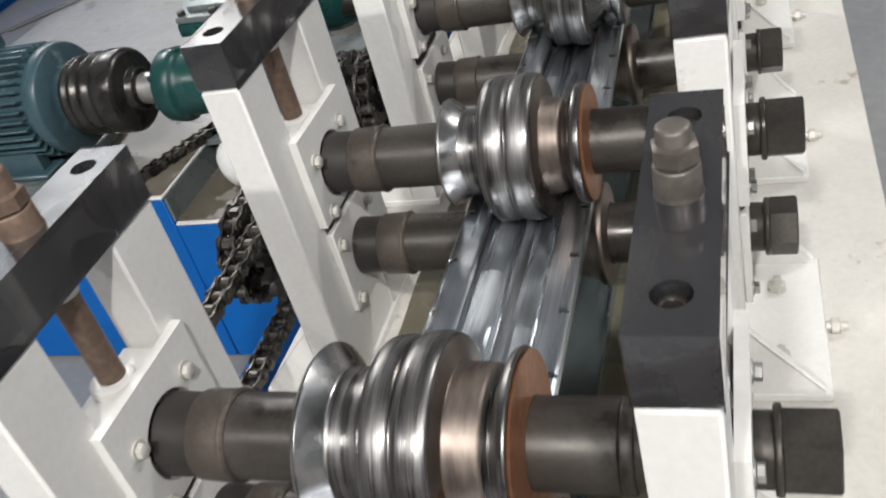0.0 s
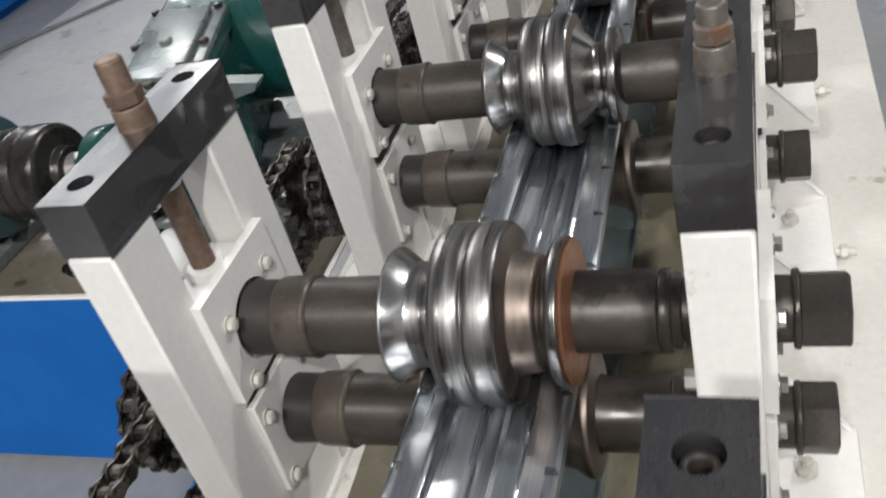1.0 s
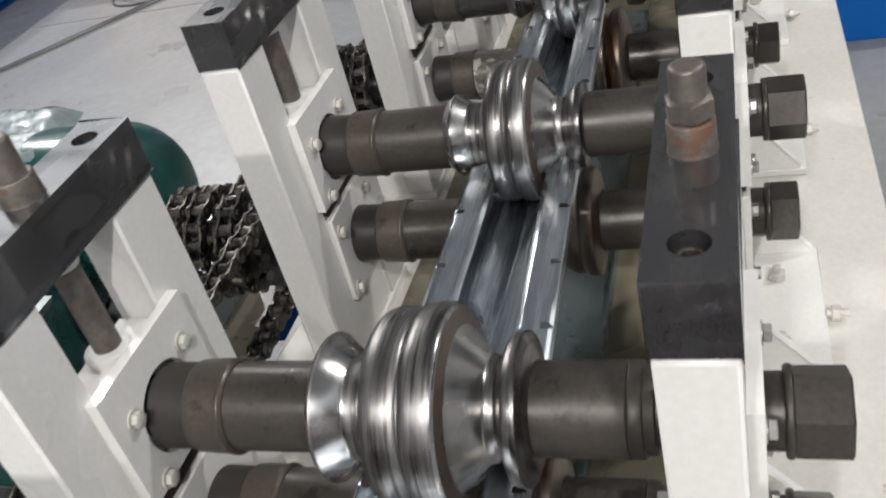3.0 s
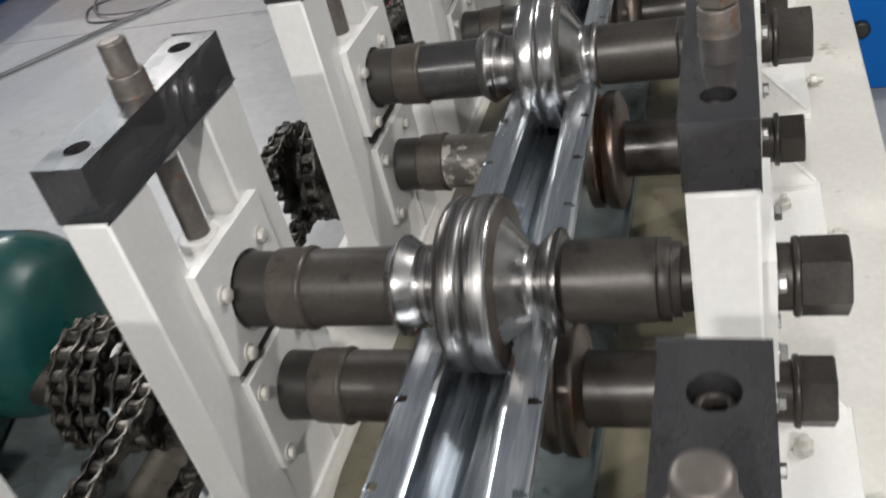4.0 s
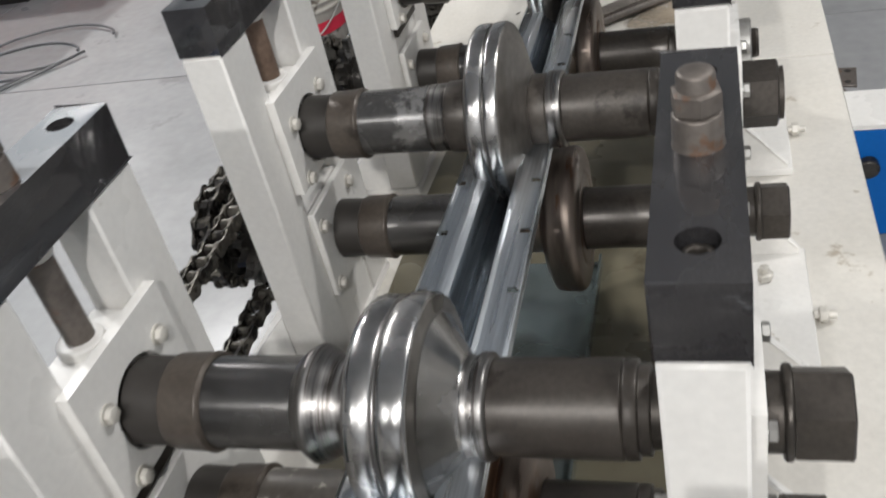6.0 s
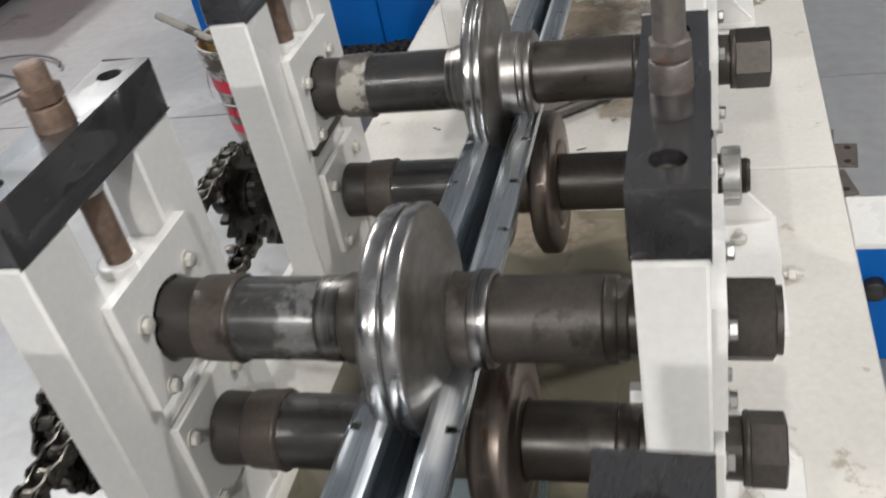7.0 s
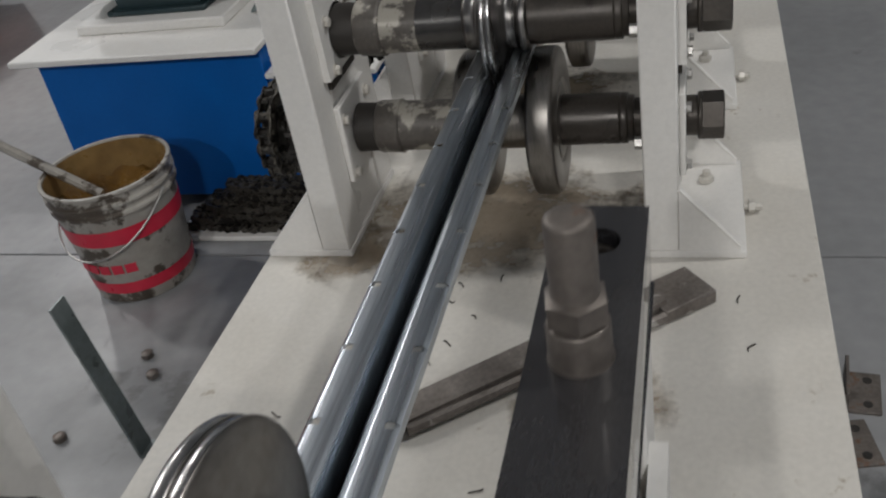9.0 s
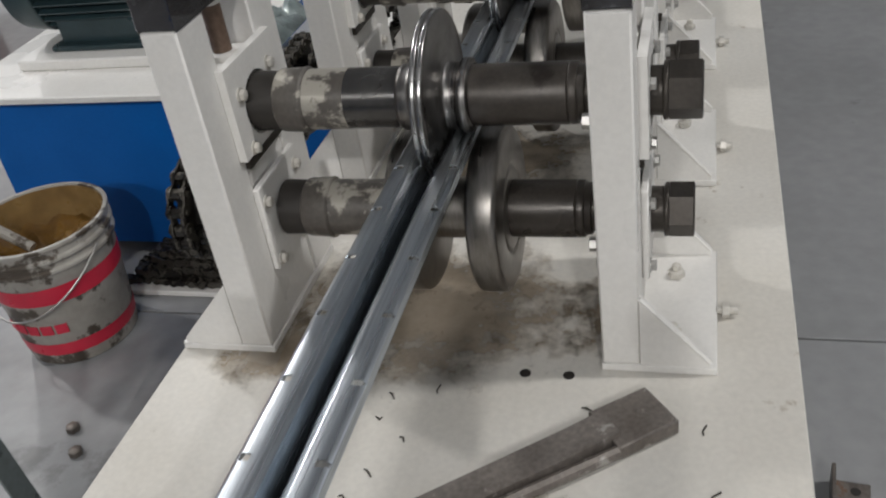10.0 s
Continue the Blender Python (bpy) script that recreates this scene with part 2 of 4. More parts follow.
def rounded(prof, b=0.0012):
    """Chamfers the corners of a turned profile."""
    out = [prof[0]]
    for p, c, q in zip(prof, prof[1:], prof[2:]):
        u, v = Vector(p) - Vector(c), Vector(q) - Vector(c)
        k = min(b, u.length * 0.4, v.length * 0.4)
        if k < 1e-5:
            out.append(c)
            continue
        p1, p2 = Vector(c) + u.normalized() * k, Vector(c) + v.normalized() * k
        mid = (p1 + p2 + Vector(c)) / 3
        out += [tuple(p1), tuple(mid), tuple(p2)]
    return out + [prof[-1]]


def hexed(bm, a0, a1, r, y=0.0, z=0.0, axis="x", turn=0.0, ch=0.003):
    """A hexagon nut or bolt head with chamfered ends."""
    prof = [(a0, r - ch), (a0 + ch * 0.6, r), (a1 - ch * 0.6, r), (a1, r - ch)]
    rings = []
    for a, q in prof:
        ring = []
        for i in range(6):
            w = turn + math.pi / 3 * i
            c, s = q * math.cos(w), q * math.sin(w)
            ring.append(bm.verts.new((a, y + c, z + s) if axis == "x" else (y + c, z + s, a)))
        rings.append(ring)
    for p, q in zip(rings, rings[1:]):
        for i in range(6):
            bm.faces.new((p[i], p[(i + 1) % 6], q[(i + 1) % 6], q[i]))
    bm.faces.new(rings[0])
    bm.faces.new(rings[-1])
    return bm


def prism(bm, pts, a0, a1, axis="y"):
    """Extrudes an outline of (x, z), (y, z) or (x, y) points along the axis."""
    def at(p, a):
        return {"y": (p[0], a, p[1]), "x": (a, p[0], p[1]), "z": (p[0], p[1], a)}[axis]
    lo = [bm.verts.new(at(p, a0)) for p in pts]
    hi = [bm.verts.new(at(p, a1)) for p in pts]
    bm.faces.new(lo)
    bm.faces.new(hi)
    for i in range(len(pts)):
        j = (i + 1) % len(pts)
        bm.faces.new((lo[i], lo[j], hi[j], hi[i]))
    return bm


def tube(bm, pts, r, seg=8):
    rings = []
    for i, p in enumerate(pts):
        p = Vector(p)
        d = (Vector(pts[min(i + 1, len(pts) - 1)]) - Vector(pts[max(i - 1, 0)])).normalized()
        u = d.orthogonal().normalized() if i == 0 else (u - d * u.dot(d)).normalized()
        v = d.cross(u)
        rings.append([bm.verts.new(p + r * (math.cos(2 * math.pi * k / seg) * u + math.sin(2 * math.pi * k / seg) * v)) for k in range(seg)])
    for p, q in zip(rings, rings[1:]):
        for k in range(seg):
            bm.faces.new((p[k], p[(k + 1) % seg], q[(k + 1) % seg], q[k]))
    bm.faces.new(rings[0])
    bm.faces.new(rings[-1])
    return bm


B = bmesh.new

# ---- plan ----
PITCH, Y0 = 0.45, -0.015
STANDS = (-1, 0, 1, 2, 3, 4, 5, 6, 8, 9, 10)
TABLE_Z = 0.422
XC = -0.243          # middle of the strip
LOW_Z = 0.583
UP_Z = {-1: 0.715, 0: 0.714, 1: 0.716, 2: 0.722, 3: 0.719, 4: 0.725, 5: 0.735, 6: 0.744, 8: 0.746, 9: 0.746, 10: 0.746}


def sy(k):
    return PITCH * k + Y0 + (0.026 if k > 6 else 0)


# ---- hall ----
floor = thing("floor", "smooth grey concrete hall floor with dark joints", "floor", kind="structure")
bm = B(); box(bm, -14, 11, -11, 17, -0.2, -0.006)
part("joint_bed", bm, "dark", floor, "dark joint filler", 0)
XS, YS = (-14, -9.3, -3.3, 2.7, 11), (-11, -7.93, -1.93, 4.07, 10.07, 17)
for xa, xb in zip(XS, XS[1:]):
    for ya, yb in zip(YS, YS[1:]):
        bm = B(); box(bm, xa + 0.003, xb - 0.003, ya + 0.003, yb - 0.003, -0.1, 0.0, 0.001)
        part("floor_slab", bm, "concrete", floor, smooth=0)

for nm, dims in (("wall_west", (-14.2, -14, -11, 17, -0.2, 7)), ("wall_east", (11, 11.2, -11, 17, -0.2, 7)),
                 ("wall_south", (-14.2, 11.2, -11.2, -11, -0.2, 7)), ("wall_north", (-14.2, 11.2, 17, 17.2, -0.2, 7))):
    bm = B(); box(bm, *dims)
    tagged(new(nm, mesh(nm, bm, "wall", 0)), "pale hall wall out of view, bouncing light", "wall", kind="structure")
SKY = ((5.2, 6.4),)      # unseen roof strip added for east light, open from y = -9 to 15
BAY = (-13.2, -8.2, 5.0, 15.0)        # large unseen roof opening over the far bay, added to brighten bar tops
bm = B()
box(bm, -14.2, 11.2, -11.2, -9, 7.0, 7.2); box(bm, -14.2, 11.2, 15, 17.2, 7.0, 7.2)
for xa, xb in ((BAY[1], SKY[0][0]), (SKY[0][1], 11.2), (-14.2, BAY[0])):
    box(bm, xa, xb, -9, 15, 7.0, 7.2)
box(bm, BAY[0], BAY[1], -9, BAY[2], 7.0, 7.2)
for y in (7.5, 10.0, 12.5):
    box(bm, BAY[0], BAY[1], y - 0.05, y + 0.05, 7.03, 7.17)
for xa, xb in SKY:
    for y in range(-7, 15, 2):
        box(bm, xa, xb, y - 0.04, y + 0.04, 7.05, 7.15)
tagged(new("ceiling", mesh("ceiling", bm, "ceiling", 0)), "pale sheet hall roof out of view, with openings added for light", "ceiling", kind="structure")

lamp0 = thing("hall_lamp", "round lit high bay lamp out of view, added to light the hall", "lamp", "hall lamps")
bm = B(); turned(bm, rounded([(0.02, 0.26), (0.03, 0.265), (0.16, 0.2), (0.2, 0.1), (0.26, 0.09), (0.27, 0.02)], 0.006), seg=40, axis="z", caps=False)
part("reflector", bm, "whiteplastic", lamp0)
bm = B(); turned(bm, rounded([(0.03, 0.2), (0.05, 0.2)], 0.004), seg=40, axis="z")
part("diffuser", bm, "lens", lamp0, "glowing white diffuser")
bm = B(); tube(bm, [(0, 0, 0.26), (0, 0, 0.7)], 0.008)
part("hanger_rod", bm, "zinc", lamp0)
# unseen lamps (x, y, weight), added and weighted to balance posts, table and floor
LAMPS = [(-6.4, 6.2, 1.0), (3.6, 4.2, 0.68), (-4.2, -5.6, 0.45), (-0.6, -5.6, 1.45), (2.4, -4.6, 1.45), (-7.2, 10.6, 1.0)]
lamp0.location = (*LAMPS[0][:2], 6.3)
for p in LAMPS[1:]:
    copy_thing(lamp0, pose(p[0], p[1], 6.3))
for *p, w in LAMPS:
    li = bpy.data.lights.new("hall_lamp_light", "AREA")
    li.shape, li.size, li.energy, li.color = "DISK", 0.4, LAMP_W * w, (1.0, 0.985, 0.97)
    o = new("hall_lamp_light", li)
    o.location = (p[0], p[1], 6.28)

# ---- machine table ----
for ya, yb, lab in ((-1.9, 2.952, "long cream-painted steel machine table"), (2.956, 6.5, "cream-painted steel machine table section behind the joint")):
    t = thing("machine_table", lab, "machine table", "machine tables")
    bm = B(); box(bm, -0.645, 0.188, ya, yb, TABLE_Z - 0.025, TABLE_Z, 0.002)
    part("table_top", bm, "table", t)
    for nm, xa, xb in (("side_beam", -0.635, -0.615), ("side_beam", 0.158, 0.178)):
        bm = B(); box(bm, xa, xb, ya + 0.01, yb - 0.01, 0.22, TABLE_Z - 0.025)
        part(nm, bm, "cream", t)
    for y in np.arange(ya + 0.12, yb, 1.05):
        for x in (-0.56, 0.08):
            bm = B(); box(bm, x, x + 0.075, y, y + 0.075, 0.008, TABLE_Z - 0.025, 0.004); box(bm, x - 0.03, x + 0.105, y - 0.03, y + 0.105, 0, 0.012)
            part("leg", bm, "cream", t)

CACHE = {}


def inst(name, key, build, mat, parent, loc=(0, 0, 0), label="", smooth=40, rot=(0, 0, 0)):
    """A part whose mesh is shared by all parts with the same key."""
    if key not in CACHE:
        CACHE[key] = mesh(name, build(B()), mat, smooth)
    ob = new(name, CACHE[key])
    ob.parent, ob.location, ob.rotation_euler = parent, loc, rot
    return tagged(ob, label)


# ---- roll stands: side frames with bearing blocks, screw and top bar ----
BAR0, BAR1 = -0.128, 0.125
BAR_Z0, BAR_Z1 = 0.893, 0.946
HOLES = (-0.094, 0.092)


def bar_mesh(bm):
    """A square bar with two counterbored holes in its top."""
    hw, d, r, seg = 0.025, 0.022, 0.0118, 24
    z0, z1 = -0.0265, 0.0265
    cuts = [BAR0, HOLES[0] - 0.024, HOLES[0] + 0.024, HOLES[1] - 0.024, HOLES[1] + 0.024, BAR1]
    for i, (a, b) in enumerate(zip(cuts, cuts[1:])):
        if i in (1, 3):
            yc, hy = (a + b) / 2, (b - a) / 2
            outer, inner, deep = [], [], []
            for j in range(seg):
                w = 2 * math.pi * j / seg
                c, s = math.cos(w), math.sin(w)
                k = 1 / max(abs(c), abs(s))
                outer.append(bm.verts.new((c * k * hw, yc + s * k * hy, z1)))
                inner.append(bm.verts.new((c * r, yc + s * r, z1)))
                deep.append(bm.verts.new((c * r, yc + s * r, z1 - d)))
            for j in range(seg):
                q = (j + 1) % seg
                bm.faces.new((outer[j], outer[q], inner[q], inner[j]))
                bm.faces.new((inner[j], inner[q], deep[q], deep[j]))
            bm.faces.new(deep)
        else:
            bm.faces.new([bm.verts.new(v) for v in ((-hw, a, z1), (hw, a, z1), (hw, b, z1), (-hw, b, z1))])
    c = [[[bm.verts.new((x, y, z)) for z in (z0, z1)] for y in (BAR0, BAR1)] for x in (-hw, hw)]
    bm.faces.new((c[0][0][0], c[1][0][0], c[1][0][1], c[0][0][1]))
    bm.faces.new((c[0][1][0], c[1][1][0], c[1][1][1], c[0][1][1]))
    bm.faces.new((c[0][0][0], c[0][1][0], c[1][1][0], c[1][0][0]))
    bm.faces.new((c[0][0][0], c[0][0][1], c[0][1][1], c[0][1][0]))
    bm.faces.new((c[1][0][0], c[1][0][1], c[1][1][1], c[1][1][0]))
    bmesh.ops.remove_doubles(bm, verts=bm.verts, dist=1e-5)
    es = []
    for e in bm.edges:
        planes = 0
        for ax, lo, hi in ((0, -hw, hw), (1, BAR0, BAR1), (2, z0, z1)):
            for v in (lo, hi):
                planes += all(abs(p.co[ax] - v) < 1e-5 for p in e.verts)
        if planes >= 2:
            es.append(e)
    bmesh.ops.bevel(bm, geom=es, offset=0.0014, segments=1, affect="EDGES", profile=0.5)
    return bm


def socket_screw(bm):
    """A socket head screw, sunk into the bar."""
    turned(bm, rounded([(-0.02, 0.0095), (0.0, 0.0095), (0.0, 0.0055), (-0.008, 0.005)], 0.001), seg=24, axis="z", caps=False)
    bm.faces.new([v for v in bm.verts][-24:])
    return bm


def bolt_head(bm):
    turned(bm, [(0, 0.0095), (0.0015, 0.0095), (0.0015, 0.007)], seg=16)
    return hexed(bm, 0.0015, 0.008, 0.0075, ch=0.0012)


def bearing_block(bm):
    """A sliding block with a bevelled top between the posts."""
    box(bm, -0.022, 0.02, -0.057, 0.05, -0.058, 0.062, 0.003)
    return bm


def bearing_plate(bm):
    """A cover plate with a round opening for the shaft."""
    hy, hz, r, seg, th = 0.073, 0.062, 0.042, 32, 0.011
    rows = []
    for x in (0.0, th):
        outer, inner = [], []
        for j in range(seg):
            w = 2 * math.pi * j / seg
            c, s = math.cos(w), math.sin(w)
            k = 1 / max(abs(c) / hy, abs(s) / hz)
            o = [c * k, s * k]
            if abs(abs(o[0]) - hy) < 0.012 and abs(abs(o[1]) - hz) < 0.012:
                o = [math.copysign(hy, o[0]), math.copysign(hz, o[1])]
            outer.append(bm.verts.new((x, o[0], o[1] + 0.011)))
            inner.append(bm.verts.new((x, c * r, s * r)))
        rows.append((outer, inner))
        for j in range(seg):
            q = (j + 1) % seg
            bm.faces.new((outer[j], outer[q], inner[q], inner[j]))
    (o0, i0), (o1, i1) = rows
    for j in range(seg):
        q = (j + 1) % seg
        bm.faces.new((o0[j], o0[q], o1[q], o1[j]))
        bm.faces.new((i0[j], i0[q], i1[q], i1[j]))
    return bm


def lower_plate(bm):
    """The lower cover plate, cut away on top towards one side."""
    box(bm, 0, 0.009, -0.066, 0.066, -0.062, 0.066, 0.0015)
    return bm


def gusset(bm, x0, x1):
    return prism(bm, [(x0, TABLE_Z + 0.012), (x1, TABLE_Z + 0.012), (x1, TABLE_Z + 0.02), (x0, TABLE_Z + 0.115)], -0.005, 0.005)


SCREW_LEFT = {-1: 0.05, 0: 0.055, 1: 0.064, 2: 0.052, 3: 0.05, 4: 0.055, 5: 0.055, 6: 0.07, 8: 0.06, 9: 0.06, 10: 0.06}
SCREW_RIGHT = {-1: 0.045, 0: 0.046, 1: 0.05, 2: 0.055, 3: 0.05, 4: 0.046, 5: 0.075, 6: 0.075, 8: 0.06, 9: 0.06, 10: 0.06}


def side_frame(k, left):
    """One upright side frame of a roll stand."""
    xc, out = (-0.525, -1) if left else (-0.025, 1)
    zu, s = UP_Z[k], "L" if left else "R"
    label = "cream-painted roll stand side frame with black top bar" + (" and gusset base" if not left else ", chain side")
    f = thing("stand_side_frame", label, "machine frame", "roll stand side frames", at=(0, sy(k), 0))
    for ya, yb in ((-0.128, -0.06), (0.053, 0.123)):
        inst("post", ("post", s, ya), lambda bm: box(bm, xc - 0.0235, xc + 0.0235, ya, yb, TABLE_Z + 0.012, BAR_Z0 - 0.001, 0.0025), "cream", f)
    inst("lower_web", ("web", s), lambda bm: box(bm, xc - 0.021, xc + 0.02, -0.06, 0.053, TABLE_Z + 0.012, 0.648, 0.001), "cream", f)
    bar = inst("top_bar", "bar", bar_mesh, "bar", f, (xc, 0, (BAR_Z0 + BAR_Z1) / 2), "black oxidised steel bar with two sunk screws")
    for h in HOLES:
        inst("sunk_screw", "sunk", socket_screw, "nut", bar, (0, h, 0.0185))
    # upper bearing and its screw
    inst("bearing_block", "block", bearing_block, "cream", f, (xc, 0, zu))
    face = xc + 0.0235
    up = inst("bearing_plate", "uplate", bearing_plate, "cream", f, (face, 0, zu))
    low = inst("lower_bearing_plate", "lplate", lower_plate, "cream", f, (face, 0, LOW_Z))
    if k != 5:
        h, g = min(zu - 0.052 - (LOW_Z + 0.068), 0.019), zu - 0.051
        # dark box that paints the shade in the slot between the plates
        inst("guide_strip", ("gapfill", s, round(h, 4)), lambda bm: box(bm, xc - 0.015, face + 0.005, -0.0585, 0.0515, -h, -0.001, 0.0008), "nut", f, (0, 0, g), "dark filler painting the shaded gap between the plates")
    if zu > 0.73 and k != 5:
        inst("packing_block", ("pack", s, k), lambda bm: box(bm, xc - 0.018, face - 0.002, -0.0585, 0.0515, 0.649, zu - 0.0715, 0.001), "cream", f)
    bolt = "zinc" if not left else "painted_bolt"
    for y, z in ((-0.046, 0.03), (0.046, 0.034), (-0.046, -0.044), (0.046, -0.044)):
        inst("plate_bolt", ("pb", bolt), bolt_head, bolt, up, (0.011, y, z), rot=(random.random(), 0, 0))
    for y, z in ((-0.052, 0.04), (0.052, 0.04), (-0.052, -0.05), (0.052, -0.05)):
        inst("plate_bolt", ("pb", bolt), bolt_head, bolt, low, (0.009, y, z), rot=(random.random(), 0, 0))
    if not left:
        for z in (zu + 0.01, LOW_Z + 0.01):
            inst("inner_bolt", "ib", lambda bm: hexed(bm, -0.012, 0, 0.009, ch=0.0015), "zinc", f, (xc - 0.0235, -0.095, z))
    inst("screw_boss", "boss", lambda bm: turned(bm, rounded([(0, 0.021), (0.009, 0.021), (0.009, 0.014)], 0.002), seg=28, axis="z"), "cream", f, (xc, 0, zu + 0.062))
    sf = 1.0 if left else 0.86
    top = (SCREW_LEFT if left else SCREW_RIGHT)[k]
    mat = ("screw_grey" if k in (2, 3, 4) else "screw") if left else "screw_grey"
    sc = inst("adjusting_screw", ("scr", mat, k, s), lambda bm: turned(bm, rounded([(zu + 0.06, 0.0125 * sf), (BAR_Z1 + top, 0.0128 * sf), (BAR_Z1 + top + 0.001, 0.008 * sf)], 0.0025), seg=28, axis="z"), mat, f, (xc, 0.002, 0), "worn adjusting screw")
    inst("screw_sleeve", ("lnut", mat, s), lambda bm: turned(bm, rounded([(0.0, 0.0182 * sf), (0.003, 0.0174 * sf), (0.021, 0.017 * sf), (0.021, 0.012 * sf)], 0.002), seg=32, axis="z"), mat, sc, (0, 0, BAR_Z1))
    if not (left and k in (2, 3)):
        inst("lock_nut", ("lnut2", mat, s), lambda bm: hexed(bm, 0.0, 0.015, 0.0176 * sf, axis="z", turn=0.7), mat, sc, (0, 0, BAR_Z1 + 0.0212))
    inst("screw_collar", "scol", lambda bm: turned(bm, rounded([(-0.014, 0.014), (-0.001, 0.018)], 0.002), seg=24, axis="z"), "cream", f, (xc, 0.002, BAR_Z0))
    # base
    xa, xb = (-0.642, -0.5) if left else (-0.05, 0.09)
    inst("base_plate", ("base", s), lambda bm: box(bm, xa, xb, -0.128, 0.125, TABLE_Z, TABLE_Z + 0.012, 0.0015), "cream", f)
    gx = (xc - 0.0235, -0.635) if left else (xc + 0.0235, 0.082)
    for y in (-0.122, 0.118):
        inst("gusset", ("gus", s), lambda bm: gusset(bm, *gx), "cream", f, (0, y, 0))
    if not left:
        def bead(bm):
            pts = [Vector((gx[0], -0.005, TABLE_Z + 0.115)).lerp(Vector((gx[1], -0.005, TABLE_Z + 0.02)), i / 24) for i in range(25)]
            pts = [p + Vector((0.0015 * noise.noise((i * 0.9, 1, 0)), 0.001 * noise.noise((i * 0.9, 4, 0)), 0.0015 * noise.noise((i * 0.9, 8, 0)))) for i, p in enumerate(pts)]
            return tube(bm, pts, 0.0032, 6)
        for y in (-0.122, 0.118):
            inst("weld_bead", "bead", bead, "cream", f, (0, y, 0), "rough painted weld bead")
    bx = -0.6 if left else 0.036
    for y in (-0.07, 0.06):
        inst("base_bolt", "bbolt", lambda bm: hexed(hexed(bm, 0.0, 0.012, 0.0115, axis="z"), 0.012, 0.021, 0.006, axis="z", ch=0.001), "painted_bolt", f, (bx, y, TABLE_Z + 0.012), rot=(0, 0, random.random()))
    if not left:
        inst("jack_bolt", "jbolt", lambda bm: turned(hexed(bm, 0.006, 0.016, 0.0105, ch=0.001), [(0, 0.0055), (0.026, 0.0055)], seg=12), "painted_bolt", f, (0.09, -0.01, TABLE_Z + 0.011))
    return f


for k in STANDS:
    side_frame(k, True)
    side_frame(k, False)

# ---- roll shafts ----


def ridge(a, b, r, lo=0.012, hi=0.0045):
    """A rounded rib of a roll between a and b, falling by lo at a and by hi at b."""
    w = b - a
    return [(a, r - lo), (a + 0.07 * w, r - lo * 0.5), (a + 0.2 * w, r - lo * 0.16), (a + 0.4 * w, r - 0.0002), (a + 0.65 * w, r - 0.0002), (a + 0.84 * w, r - hi * 0.25), (a + 0.95 * w, r - hi * 0.6), (b, r - hi)]


ROLLS = {
    0: [(-.335, .04), (-.333, .078), (-.327, .083), (-.311, .061), (-.278, .061)] + ridge(-.277, -.247, .088) + ridge(-.246, -.215, .091, 0.0045, 0.005) + [(-.213, .066), (-.184, .064), (-.178, .055), (-.168, .076), (-.160, .078), (-.156, .04)],
    1: [(-.335, .04), (-.333, .061), (-.329, .067), (-.309, .051), (-.282, .051)] + ridge(-.281, -.246, .087) + ridge(-.245, -.215, .087, 0.0045, 0.005) + [(-.213, .058), (-.19, .054), (-.187, .045), (-.176, .068), (-.165, .071), (-.160, .04)],
    2: [(-.335, .04), (-.331, .058), (-.326, .064), (-.305, .045), (-.282, .045)] + ridge(-.281, -.246, .083) + ridge(-.245, -.216, .086, 0.0045, 0.004) + [(-.2145, .067), (-.191, .043), (-.182, .041), (-.174, .06), (-.162, .062), (-.157, .038)],
    3: [(-.331, .04), (-.325, .046), (-.32, .05), (-.303, .038), (-.275, .038)] + ridge(-.274, -.248, .083) + ridge(-.247, -.222, .084, 0.0045, 0.004) + [(-.2205, .062), (-.2, .036), (-.192, .034), (-.177, .049), (-.169, .05), (-.166, .037)],
    4: [(-.338, .04), (-.33, .046), (-.325, .049), (-.302, .037), (-.28, .037)] + ridge(-.279, -.252, .088) + ridge(-.251, -.226, .09, 0.0045, 0.004) + [(-.2245, .074), (-.204, .041), (-.196, .038), (-.192, .042), (-.184, .042), (-.182, .038)],
    5: [(-.336, .037), (-.334, .0395), (-.312, .0395), (-.3115, .0405), (-.281, .041)] + ridge(-.273, -.252, .102, 0.007, 0.003) + ridge(-.251, -.233, .103, 0.003, 0.006) + [(-.231, .092), (-.215, .046), (-.2145, .0395), (-.196, .0395), (-.1955, .0435), (-.179, .0435), (-.178, .039)],
    6: [(-.314, .038), (-.287, .045)] + ridge(-.276, -.262, .107, 0.007, 0.003) + ridge(-.2615, -.25, .107, 0.003, 0.006) + [(-.248, .094), (-.2435, .057), (-.241, .053), (-.222, .0525), (-.2215, .05), (-.2135, .05), (-.213, .053), (-.2045, .053), (-.203, .038)],
    8: [(-.294, .038), (-.291, .041), (-.278, .041), (-.266, .05)] + ridge(-.256, -.247, .106, 0.007, 0.003) + ridge(-.2465, -.238, .106, 0.003, 0.006) + [(-.236, .06), (-.232, .042), (-.218, .041), (-.214, .046), (-.204, .046), (-.202, .039)],
}
ROLLS[-1], ROLLS[9], ROLLS[10] = ROLLS[0], ROLLS[8], ROLLS[8]


def mirror(p):
    return [(2 * XC - x, r) for x, r in reversed(p)]


